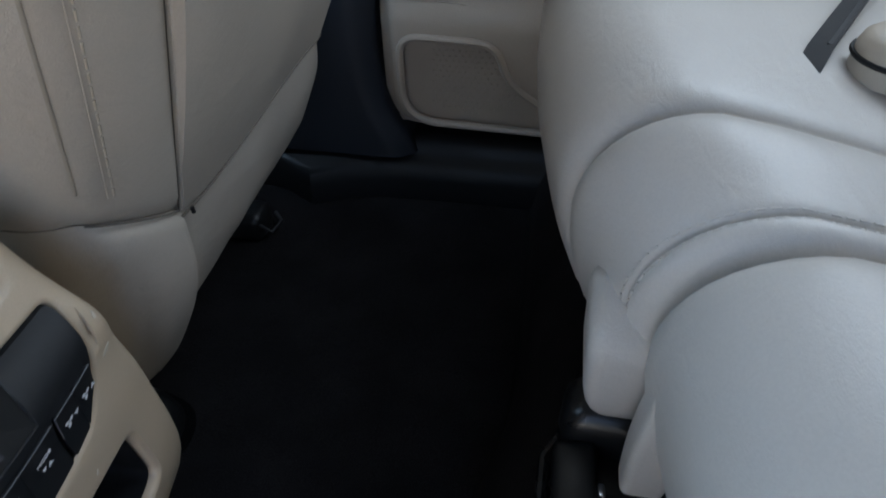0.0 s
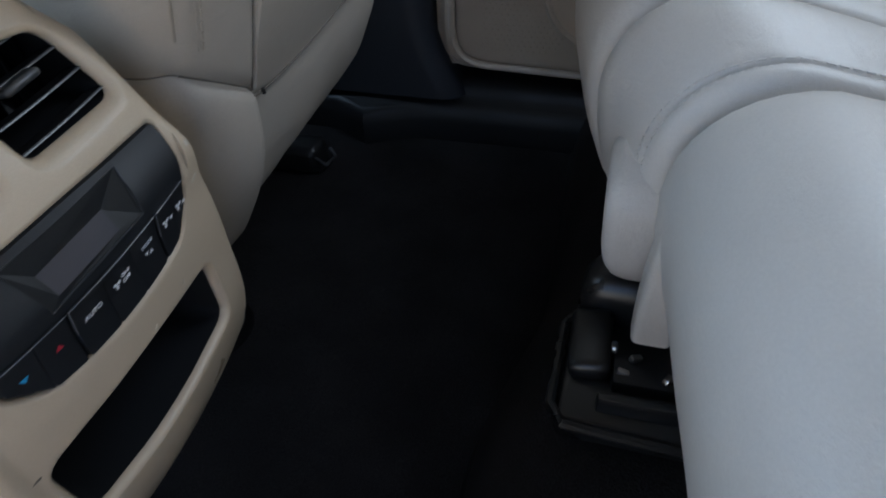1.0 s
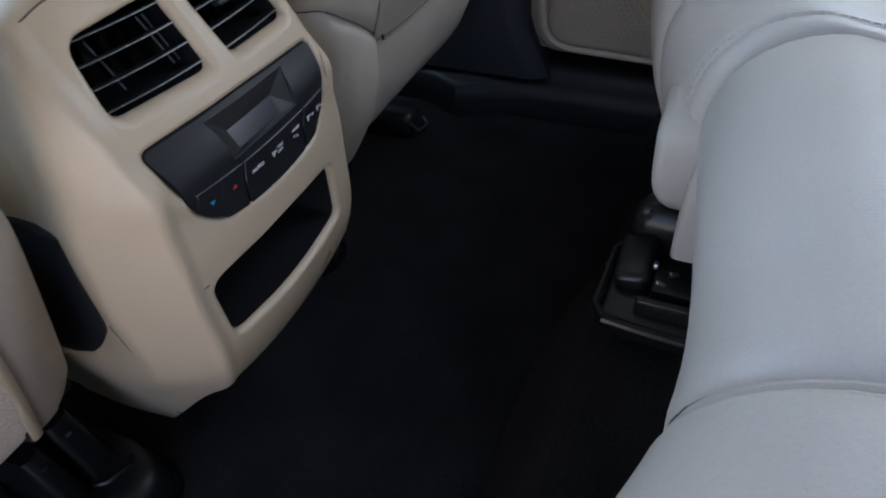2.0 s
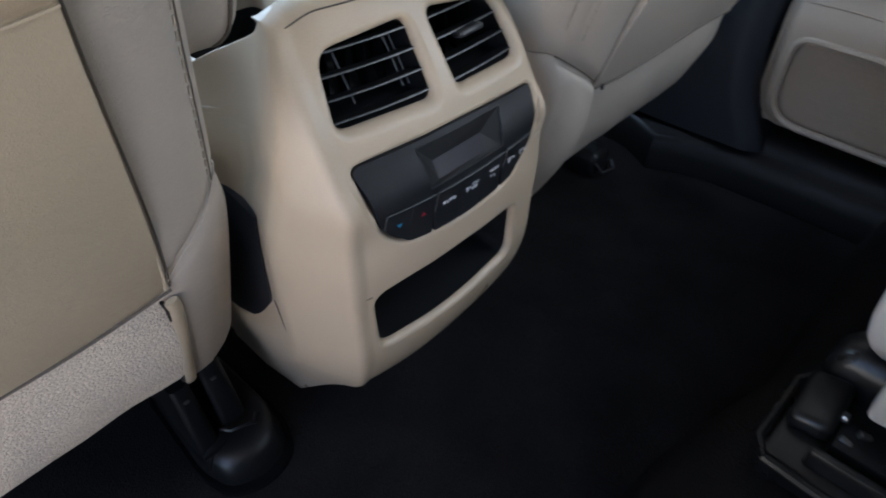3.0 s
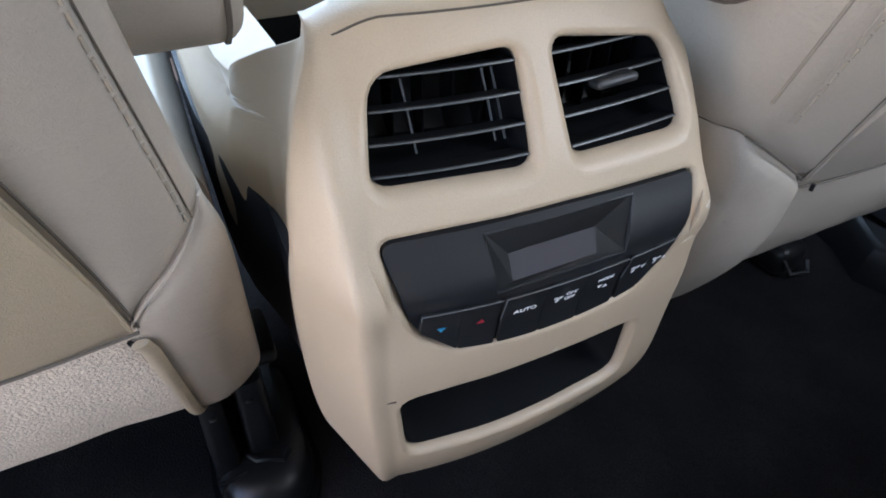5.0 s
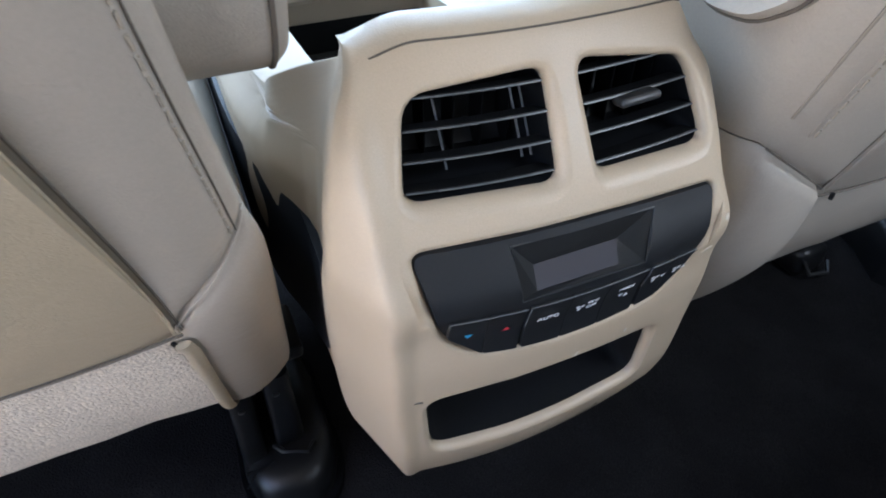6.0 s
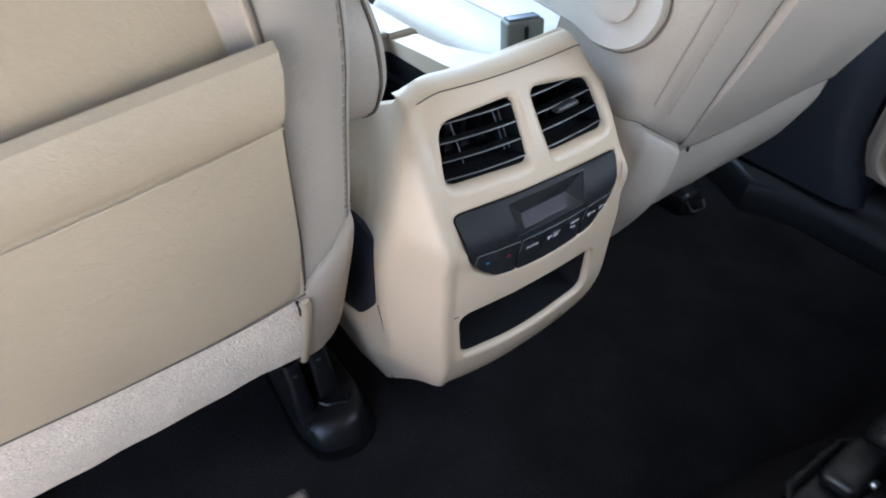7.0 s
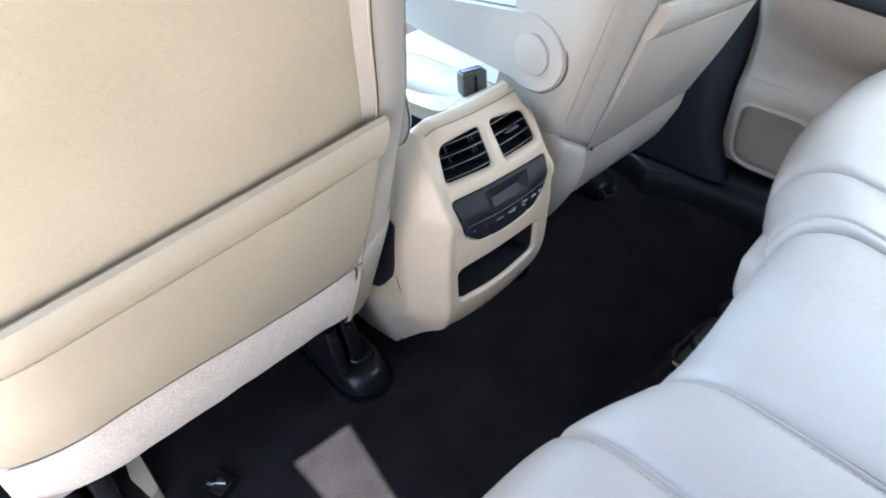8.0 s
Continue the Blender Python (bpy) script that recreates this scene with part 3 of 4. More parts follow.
def climate_panel(console):
    plate = part("climate_panel", slab(PLATE, -0.0073, -0.0012, 60, 24), PANEL, console, "charcoal climate control panel with buttons")
    cutter = link_mesh("cutter", face_prism(WINDOW, -0.02, 0.02), PANEL)
    cut(plate, [cutter])
    # sunken display: four sloping walls down to a small screen
    glass = [(-0.0295, 0.3870), (0.0190, 0.3872), (0.0200, 0.3992), (-0.0295, 0.3990)]
    outer = [on_face(y, z, -0.0012) for y, z in WINDOW]
    low, high = FACE(0.387) - 0.0040, FACE(0.387) - 0.0040 - 0.58 * 0.0120   # the screen leans back by thirty degrees
    inner = [Vector((low if z < 0.39 else high, y, z)) for y, z in glass]
    bm = loft([outer, inner], caps=False)
    part("display_bezel", bm, GLOSS_BLACK, plate, "sunken black display surround", smooth=False)
    bm = loft([inner, [p + Vector((-0.002, 0, -0.001)) for p in inner]])
    part("screen", bm, SCREEN, plate, "blank grey liquid crystal display", smooth=False)
    part("display_edge", tube([on_face(y, z, -0.0008) for y, z in WINDOW], 0.0006, 5, closed=True, up=(1, 0, 0)), SLAT, plate)
    groups = [(-0.0755, -0.0350, 2), (-0.0330, 0.0400, 3), (0.0425, 0.0745, 2)]
    icons = []
    for a, b, n in groups:
        for i in range(n):
            y0, y1 = a + (b - a) * i / n + 0.0002, a + (b - a) * (i + 1) / n - 0.0002
            top = 0.3780

            def low(y):
                return 0.3398 + (0.0050 * ((abs(y) - 0.01) / 0.05) ** 2 if abs(y) > 0.01 else 0.0) + (0.0170 * ((abs(y) - 0.058) / 0.02) if abs(y) > 0.058 else 0.0)
            corners = [(y0, low(y0)), (y1, low(y1)), (y1, top), (y0, top)]
            btn = part("button", slab(rounded(corners, 0.0014, 3), -0.001, 0.0012, 14, 12), PANEL, plate)
            icons.append((btn, (y0 + y1) / 2, 0.3650))
        part("button_edge", tube([on_face(a, 0.3780 - (0.018 if abs(a) < 0.06 else 0.003), 0.0012), on_face(a, 0.3782, 0.0012)] + [on_face(y, 0.3784, 0.0012) for y in span(a + 0.001, b, 8)], 0.0004, 5), TAB, plate)
    out = 0.0024
    for k, (btn, y, z) in enumerate(icons):
        bm = bmesh.new()
        if k == 0:
            triangle_icon(bm, y, z, 0.0025, False, out)
            part("symbol", bm, BLUE, btn, "blue cooler arrow", smooth=False)
        elif k == 1:
            triangle_icon(bm, y, z, 0.0025, True, out)
            part("symbol", bm, RED, btn, "red warmer arrow", smooth=False)
        elif k == 2:
            bm.free()
            printed("AUTO", y, z, 0.0046, MARK, btn, out)
        elif k == 3:
            fan_icon(bm, y - 0.0052, z, 0.0033, out)
            part("symbol", bm, MARK, btn, smooth=False)
            printed("ON/", y + 0.0026, z + 0.0023, 0.0038, MARK, btn, out)
            printed("OFF", y + 0.0026, z - 0.0023, 0.0038, MARK, btn, out)
        elif k == 4:
            triangle_icon(bm, y - 0.002, z - 0.003, 0.0018, False, out)
            triangle_icon(bm, y + 0.002, z - 0.004, 0.0020, True, out)
            part("symbol", bm, MARK, btn, smooth=False)
            printed("MODE", y, z + 0.0034, 0.0036, MARK, btn, out)
        else:
            fan_icon(bm, y - 0.002, z + 0.001, 0.0038, out)
            triangle_icon(bm, y + 0.0045, z, 0.0022, k == 6, out)
            part("symbol", bm, MARK, btn, smooth=False)


console = console_head()
vent(console, VENTS[0], None)
vent(console, VENTS[1], (0.040, 0.4600))
climate_panel(console)


# ---- front centre console with its open bin ----
def front_console():
    fc = empty("front_console", (-0.35, 0, 0), "beige front centre console with an open black bin", "console")
    prof = [(-0.085, 0.0), (-0.095, 0.12), (-0.118, 0.30), (-0.140, 0.37), (-0.142, 0.412), (-0.132, 0.424), (0.076, 0.424), (0.086, 0.412), (0.100, 0.30), (0.110, 0.0)]
    rings = [[(x, y, z) for y, z in rounded(prof, 0.010, 4)] for x in span(-0.80, -0.298, 20)]
    body = part("body", loft(rings), GREY_BEIGE, fc)
    hole = BIN
    cutter = link_mesh("cutter", loft([[(x, y, 0.25) for x, y in hole], [(x, y, 0.6) for x, y in hole]]), GREY_BEIGE)
    cut(body, [cutter])
    small = [(-0.185 + (x + 0.185) * 0.985, -0.026 + (y + 0.026) * 0.98) for x, y in hole]
    bm = loft([[(x, y, 0.402) for x, y in small], [(x, y, 0.253) for x, y in small]], caps=False)
    bm.faces.new(list(bm.verts)[-len(small):])
    lining = part("bin_lining", bm, BLACK, fc, "black lining of the open bin")
    part("bin_ledge", tube([(x, y, 0.372) for x, y in small], 0.004, 6, closed=True), BLACK, lining)
    part("bin_rim", tube([(x, y, 0.4225) for x, y in hole if x < -0.30], 0.0035, 8), GREY_BEIGE, fc)
    return fc


front_console()


# ---- front seats ----
LEAN_X = 0.405


def front_seat(s, label):
    """s: -1 for the seat on the open side, 1 for the other."""
    seat = empty("car_seat_front", (-0.2, s * 0.41, 0.05), label, "car seat", "front seats")
    shift = 0.0 if s < 0 else 0.042
    lean = LEAN_X if s < 0 else 0.37
    inn, out = 0.203, 0.63

    def inner(z):
        if s > 0:
            return inn + 0.018 - 0.16 * (z - 0.36) if z > 0.36 else inn + 0.018
        return inn + 0.017 * smoothstep((z - 0.36) / 0.25) + 0.042 * smoothstep((z - 0.56) / 0.22)

    def fan(y, z):
        """Spreads y from the slanted inner seam to the outer edge."""
        return inner(z) + (out - inner(z)) * (y - inn) / (out - inn)

    def hem(y):
        return 0.583 - 0.117 * (y - 0.22)

    def X(z, bow=0.0):
        return -0.045 + lean * (z - 0.357) + bow + shift

    def bowed(y, z, amount):
        t = (y - inn) / (out - inn)
        return amount * (1 - (2 * t - 1) ** 4)
    ys = span(inn, out, 30)
    # Near back warmer, far back greyer: the light on each is in its colour.
    back, back_word = (WARM_LIT_VINYL, "warm-light-tinted vinyl") if s < 0 else (LEATHER, "pale grey-beige leather")

    def corner(y):
        return 0.035 * max(0.0, (y - (out - 0.10)) / 0.10) ** 2
    # map pocket over the lower back
    sag = table([(0.19, 0.356), (0.26, 0.343), (0.36, 0.340), (0.44, 0.343), (0.54, 0.336), (0.64, 0.310)])

    def pocket(y, z):
        up = sag(y) - 0.003 + (z - 0.352) * (hem(y) - 0.007 - sag(y)) / 0.226
        return (X(up, 0.012 * math.sin(math.pi * min(1, (z - 0.352) / 0.36)) + bowed(y, z, 0.004)) - corner(y), s * fan(y, z), up)
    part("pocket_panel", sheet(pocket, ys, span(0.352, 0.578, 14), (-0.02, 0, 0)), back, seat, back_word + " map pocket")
    hem_prof = []
    for k in range(12):
        a = 2 * math.pi * k / 12
        hem_prof.append((0.0120 * math.cos(a), 0.025 * math.sin(a)))
    rings = [[(X(hem(y)) + 0.010 + dx + lean * dz - corner(y), s * fan(y, 0.583), hem(y) + dz) for dx, dz in hem_prof] for y in ys]
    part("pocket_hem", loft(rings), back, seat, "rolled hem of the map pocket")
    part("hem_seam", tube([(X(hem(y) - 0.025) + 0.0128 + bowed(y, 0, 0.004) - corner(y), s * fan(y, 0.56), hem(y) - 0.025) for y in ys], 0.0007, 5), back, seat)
    # upper back, lying a little deeper behind the pocket's mouth
    part("upper_back", sheet(lambda y, z: (X(z, bowed(y, z, 0.006) - 0.004) - corner(y) - 0.10 * max(0, z - 0.8) ** 1.5, s * fan(y, z), z),
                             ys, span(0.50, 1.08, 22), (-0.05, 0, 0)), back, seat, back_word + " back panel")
    # side gusset round the inner edge, with its seam, stitches and zip
    def plan(t, z):
        """t 0..1 from the seam on the back, round the corner, to the seat's flank: depth and distance from the middle."""
        k = inner(z)
        if s < 0:
            pts = [(0.001, k), (0.003, k - 0.010), (0.000, k - 0.028), (-0.009, k - 0.044), (-0.022, k - 0.053), (-0.06, k - 0.046), (-0.20, k - 0.020)]
        else:
            pts = [(0.001, k), (0.004, k - 0.012), (0.002, k - 0.038), (-0.005, k - 0.058), (-0.017, k - 0.074), (-0.05, k - 0.084), (-0.15, k - 0.078)]
        f = t * (len(pts) - 1)
        i = min(int(f), len(pts) - 2)
        u = f - i
        p0, p1, p2, p3 = pts[max(i - 1, 0)], pts[i], pts[i + 1], pts[min(i + 2, len(pts) - 1)]
        return [0.5 * (2 * b + (c - a) * u + (2 * a - 5 * b + 4 * c - d) * u * u + (3 * b - a - 3 * c + d) * u**3) for a, b, c, d in zip(p0, p1, p2, p3)]

    def foot(t):
        """The slanting lower edge of the gusset."""
        if s > 0:
            return 0.356 + 0.056 * min(1.0, (inner(0.4) - plan(t, 0.4)[1]) / 0.074)
        return 0.356 + 0.078 * min(1.0, t / 0.62)

    def wrap(t, z):
        q = plan(t, z)
        return (X(z) + q[0], s * q[1], z)

    def gusset(t, v):
        z = foot(t) + (1.05 - foot(t)) * v ** 1.3
        p = wrap(t, z)
        return (p[0] - 0.005 * max(0.0, 1 - (z - foot(t)) / 0.012) ** 2, p[1], z)
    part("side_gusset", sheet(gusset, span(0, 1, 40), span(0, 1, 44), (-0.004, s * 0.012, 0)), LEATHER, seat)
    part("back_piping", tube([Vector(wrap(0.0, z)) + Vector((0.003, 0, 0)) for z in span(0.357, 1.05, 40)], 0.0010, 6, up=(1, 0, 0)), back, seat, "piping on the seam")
    part("back_seam", tube([Vector(wrap(0.0, z)) + Vector((0.0012, -s * 0.0035, 0)) for z in span(0.357, 1.05, 40)], 0.0007, 5, up=(1, 0, 0)), SEAM, seat)
    stitches([Vector(wrap(0.50, z)) + Vector((0.0003, -s * 0.0003, 0)) for z in span(0.425, 1.03, 60)], 0.0058, 0.0024, 0.0007, STITCH, seat)
    part("edge_seam", tube([Vector(wrap(0.53, z)) + Vector((0.0003, -s * 0.0003, 0)) for z in span(0.425, 1.03, 60)], 0.0004, 5, up=(1, 0, 0)), SEAM if s < 0 else LEATHER, seat)
    if s > 0:
        part("zip", tube([Vector(wrap(0.655, z)) + Vector((0.0004, -s * 0.0008, 0)) for z in span(0.438, 1.03, 50)], 0.0015, 6, flat=0.5, up=(1, 0, 0)), ZIP, seat, "closed tan zip in the cover")
    flank = sheet(lambda x, z: (X(z) + x, s * (inner(z) - (0.030 if s < 0 else 0.052)), z), span(-0.15, -0.09, 6), span(0.43, 1.0, 16), (0, s * 0.03, 0))
    part("flank", flank, LEATHER, seat)
    # foam core of the backrest
    rings = []
    for z in span(0.20, 1.04, 16):
        e = inner(z) - 0.046
        ring = rounded([(X(z) - 0.15, e + 0.012), (X(z) - 0.024, e + 0.012), (X(z) - 0.024, out - 0.05), (X(z) - 0.15, out - 0.03)], 0.02, 3)
        rings.append([(x, s * y, z) for x, y in ring])
    part("backrest", loft(rings), LEATHER, seat)
    # hanging flap of fleece below the seam
    def flap(y, t):
        edge = max(0.0, (y - 0.50) / 0.13)
        zb = (0.188 if s < 0 else 0.192) - 0.010 * max(0, (0.24 - y) / 0.05) + (0.10 * edge**2 if s > 0 else -0.013 * smoothstep((y - 0.25) / 0.2) - 0.012 * edge)
        zs = sag(y)
        z = zs + (zb - zs) * t
        x = X(z) + 0.016 * math.sin(math.pi * t) * 0.6 - 0.03 * smoothstep((t - 0.75) / 0.5) - corner(y)
        return (x + 0.0015 * noise.noise((y * 30, t * 4, s)), s * y, z)
    part("lower_flap", sheet(flap, span(0.198, out, 36), span(0.0, 1.0, 14), (-0.014, 0, 0)), FLEECE if s < 0 else LEATHER, seat,
         "fleecy beige carpet flap along the bottom" if s < 0 else "smooth beige flap along the bottom")
    part("flap_seam", tube([(X(sag(y)) + 0.005 - corner(y), s * y, sag(y) + 0.001) for y in span(0.2, out, 24)], 0.0011, 5), SEAM, seat)
    # rounded hinge cover below the gusset's slanting edge
    swell = 0.003 if s < 0 else 0.020

    def cover_skin(t, v):
        top, low = foot(t) - 0.001, 0.168 + 0.020 * abs(t - 0.25) ** 1.5
        z = top + (low - top) * v
        q = plan(t, max(z, 0.30))
        round_off = 0.030 * max(0.0, (v - 0.80) / 0.20) ** 2.2 + 0.005 * max(0.0, 1 - v / 0.05) ** 2
        bow = swell * math.sin(math.pi * min(1.0, v ** 0.8)) * (1 - 0.5 * t)
        tuck = 0.010 * max(0.0, (v - 0.75) / 0.25) ** 2
        return (X(z) + q[0] + bow - round_off, s * (q[1] - 0.004 * smoothstep(v / 0.14) + (tuck if t > 0.3 else -tuck * 0.6)), z)
    cover = part("hinge_cover", sheet(cover_skin, span(0, 1, 36), span(0, 1, 30), (-0.006, s * 0.006, 0)), LEATHER, seat, "rounded leather-covered hinge cover")
    part("cover_seam", tube([Vector(wrap(t, foot(t))) + Vector((0.0, 0, -0.0008)) for t in span(0.0, 0.66, 18)], 0.0007, 5, up=(1, 0, 0)), SEAM if s > 0 else LEATHER, cover)
    edge = [Vector(cover_skin(0.0, v)) + Vector((0.004, s * 0.001, 0)) for v in span(0.06, 0.97, 16)]
    if s < 0:
        part("cover_edge", tube(edge, 0.0048, 8, flat=0.5, up=(1, 0, 0)), WARM_LIT_VINYL, cover, "pale raised edge of the cover")
    gap = [p + Vector((-0.003, s * 0.0048, 0)) for p in edge]
    part("cover_gap", tube([gap[0] + Vector((0.004, 0, 0.004 + dz)) for dz in (0.002, 0.007)] if s > 0 else gap, 0.0016, 6, up=(1, 0, 0)), BLACK, cover)
    # seat cushion with a sewn bolster along its inner edge
    rings = []
    for x in span(-0.50, -0.15, 18):
        t = (x + 0.50) / 0.35
        nose = 0.035 * max(0.0, 1 - t / 0.14) ** 2
        h = (0.412 if s > 0 else 0.385) - nose
        edge = 0.128 if s > 0 else 0.158
        prof = rounded([(edge, 0.16), (edge - 0.010, h - 0.030), (edge + 0.002, h - 0.004), (0.165, h + 0.004), (0.200, h - 0.002), (0.24, h + 0.002), (0.41, h + 0.006), (0.55, h + 0.002), (0.64, h - 0.004), (0.65, 0.16)],
                       [0.02, 0.02, 0.015, 0.015, 0.008, 0.02, 0.05, 0.05, 0.04, 0.03], 4)
        rings.append([(x, s * y, z) for y, z in prof])
    part("cushion", loft(rings), LEATHER, seat)
    part("cushion_piping", tube([(x, s * (0.200 - 0.05 * smoothstep((-0.35 - x) / 0.14)), 0.4115 - 0.035 * max(0.0, 1 - (x + 0.50) / 0.049) ** 2) for x in span(-0.49, -0.16, 16)], 0.0016, 6), LEATHER, seat)
    # folding armrest with a round pivot cap
    cx, cy, cz = (-0.030, 0.127, 0.537) if s > 0 else (-0.068, 0.147, 0.539)
    side = [(cx - 0.27, cz + 0.030), (cx - 0.29, cz + 0.010), (cx - 0.285, cz - 0.018), (cx - 0.20, cz - 0.030), (cx - 0.08, cz - 0.040)]
    side += [(cx + 0.055 * math.cos(a), cz + 0.055 * math.sin(a)) for a in [radians(d) for d in (-125, -100, -70, -40, -10, 20, 50, 80, 100)]]
    side = rounded(side, 0.010, 3)
    w0, w1 = cy - 0.026, cy + 0.026
    rings = []
    for y, k in ((w0 + 0.001, 0.86), (w0, 0.93), (w0 + 0.003, 0.975), (w0 + 0.009, 1.0), (w1 - 0.009, 1.0), (w1 - 0.003, 0.975), (w1, 0.93), (w1, 0.86)):
        mx, mz = cx - 0.09, cz
        rings.append([(mx + (x - mx) * (1 - (1 - k) * 0.35), s * y, mz + (z - mz) * k) for x, z in side])
    arm = part("armrest", loft(rings), LEATHER, seat, "folded-down beige armrest")
    rings = []
    for r, dy in ((0.0, -0.0035), (0.024, -0.0035), (0.0275, -0.0025), (0.0285, 0.0), (0.0285, 0.004)):
        rings.append([(cx + max(r, 0.0005) * math.cos(2 * math.pi * k / 32), s * (w0 + dy), cz + max(r, 0.0005) * math.sin(2 * math.pi * k / 32)) for k in range(32)])
    part("pivot_cap", loft(rings), LEATHER, arm, "round pivot cap of the armrest")
    part("armrest_piping", tube([(x, s * (w0 + 0.006), z) for x, z in side], 0.0012, 5, closed=True, up=(0, 1, 0)), SEAM, arm)
    return seat


front_seat(-1, "beige leather front seat seen from behind, fleecy lower flap")
front_seat(1, "beige leather front seat with zipped side and armrest")


# ---- seat rail covers on the floor ----
def rail_cover(x, y, label):
    cover = empty("rail_cover", (x, y, 0), label, "rail cover", "seat rail covers")
    outline = [(-0.11, -0.038), (0.012, -0.043), (0.050, -0.033), (0.062, 0.0), (0.050, 0.030), (0.012, 0.042), (-0.11, 0.038)]
    rings = []
    for z, k, sh in ((-0.012, 1.06, 0.0), (0.004, 1.06, 0.0), (0.016, 1.03, -0.001), (0.026, 0.99, -0.003), (0.033, 0.93, -0.006), (0.0365, 0.85, -0.010), (0.038, 0.72, -0.014)):
        rings.append([(x - 0.02 + (px + 0.02) * k + sh, y + 1.08 * py * k, z) for px, py in rounded(outline, 0.016, 4)])
    part("base", loft(rings), GLOSS_BLACK, cover)
    # A flat black ring stands for the shade in the carpet's cut-out.
    part("surround", loft([[(x - 0.02 + (px + 0.02) * k, y + 1.08 * py * k, z) for px, py in rounded(outline, 0.016, 4)] for z, k in ((-0.012, 1.20), (0.0, 1.20), (0.002, 1.18), (0.002, 1.0))]), SHADE_BLACK, cover, "black ring standing for the shaded groove in the carpet")
    # two uprights of the seat foot, with a dark slot between them
    for y0, y1, fr in ((-0.045, -0.018, 0.026), (-0.011, 0.021, 0.018)):
        rings = []
        for t in span(0, 1, 8):
            z = 0.030 + 0.090 * t
            front = x + fr - 0.030 * t - 0.010 * (1 - t) ** 4
            rings.append([(px, y + py, z) for px, py in rounded([(x - 0.10, y0), (front, y0 + 0.004 * t), (front, y1 - 0.002), (x - 0.10, y1)], [0.004, 0.007, 0.010, 0.004], 4)])
        part("upright", loft(rings), GLOSS_BLACK, cover)
    part("step", tube([(x + 0.027, y - 0.044, 0.0395), (x + 0.028, y - 0.030, 0.0400), (x + 0.024, y - 0.017, 0.0400)], 0.0022, 6), GLOSS_BLACK, cover)
    part("lip", tube([(x + 0.006, y - 0.013, 0.040), (x + 0.017, y - 0.006, 0.041), (x + 0.021, y + 0.006, 0.041), (x + 0.026, y + 0.018, 0.040), (x + 0.018, y + 0.026, 0.040)], 0.0030, 6), GLOSS_BLACK, cover)
    part("joint", tube([(x + 0.040, y - 0.046, 0.0355), (x + 0.029, y - 0.036, 0.0386)], 0.0010, 5), BLACK, cover)
    part("collar", rbox((x - 0.060, y, 0.128), (0.085, 0.078, 0.016), 0.006, 3, (0, -14, 0)), BLACK, cover)
    for dy, px in ((-0.031, 0.003), (0.003, -0.004)):
        part("rivet", rbox((x + px, y + dy, 0.106), (0.004, 0.006, 0.003), 0.0015, 2), CHROME, cover, "small bright metal clip")
    return cover


rail_cover(-0.165, -0.170, "satin black plastic rail cover beside the console")
rail_cover(-0.185, 0.222, "black plastic rail cover under the passenger seat")
rail_cover(-0.190, -0.585, "black plastic rail cover near the open door")


def tow_loop():
    """The outer rail end under the far seat, with a steel bar."""
    e = empty("rail_end", (-0.19, 0.58, 0), "black seat rail end with a dull steel bar", "rail cover", "seat rail covers")
    part("base", rbox((-0.215, 0.575, 0.02), (0.13, 0.055, 0.05), 0.014, 3), GLOSS_BLACK, e)
    part("bar", tube([(-0.155, 0.555, 0.03), (-0.140, 0.56, 0.012), (-0.135, 0.59, 0.010), (-0.15, 0.605, 0.014)], 0.003, 8), DULL_STEEL, e, "dull steel bar")
    return e


tow_loop()


def floor_anchor():
    e = empty("floor_anchor", (-0.14, -0.455, 0), "small black anchor box with a steel catch", "anchor")
    part("box", rbox((-0.143, -0.455, 0.008), (0.040, 0.034, 0.020), 0.004, 2, (0, 0, 20)), GLOSS_BLACK, e)
    part("catch", tube([(-0.15, -0.468, 0.021), (-0.140, -0.458, 0.024), (-0.132, -0.448, 0.021)], 0.0025, 6), CHROME, e, "worn steel catch")
    part("catch_tongue", rbox((-0.143, -0.452, 0.020), (0.010, 0.007, 0.004), 0.001, 2, (0, 0, 20)), CHROME, e)
    for ob in e.children:
        ob.location.x += 0.012
    return e


floor_anchor()


def rail_foot():
    """The near seat's outer rail plate, sunlight put into its yellow, and the dark bolster beside it."""
    e = empty("rail_bracket", (-0.2, -0.535, 0), "seat rail plate on the carpet, coloured yellow as if sunlit", "bracket")
    plan = rounded([(-0.250, -0.541), (-0.215, -0.548), (-0.172, -0.538), (-0.178, -0.524), (-0.250, -0.522)], 0.004, 3)
    top = [(x + 0.002, y, 0.050 - 0.25 * (x + 0.26)) for x, y in plan]
    part("plate", loft([[(x, y, -0.004) for x, y in plan], top]), WARM_LIT_VINYL, e)
    return e


rail_foot()


def belt_buckle():
    e = empty("belt_buckle", (-0.19, 0.165, 0.36), "grey-green belt buckle standing between seat and console", "buckle")
    part("stalk", rbox((-0.190, 0.160, 0.345), (0.012, 0.026, 0.10), 0.003, 2, (0, -6, 0)), BELT, e)
    b = part("head", rbox((-0.196, 0.160, 0.408), (0.024, 0.046, 0.074), 0.004, 3, (0, -6, -16)), OLIVE, e)
    part("groove", rbox((-0.183, 0.156, 0.408), (0.003, 0.004, 0.064), 0.0008, 1, (0, -6, -16)), BLACK, b)
    part("release_button", rbox((-0.200, 0.160, 0.4455), (0.016, 0.038, 0.004), 0.0015, 2, (0, -6, -16)), TAB, b, "pale release edge of the buckle")
    return e


belt_buckle()


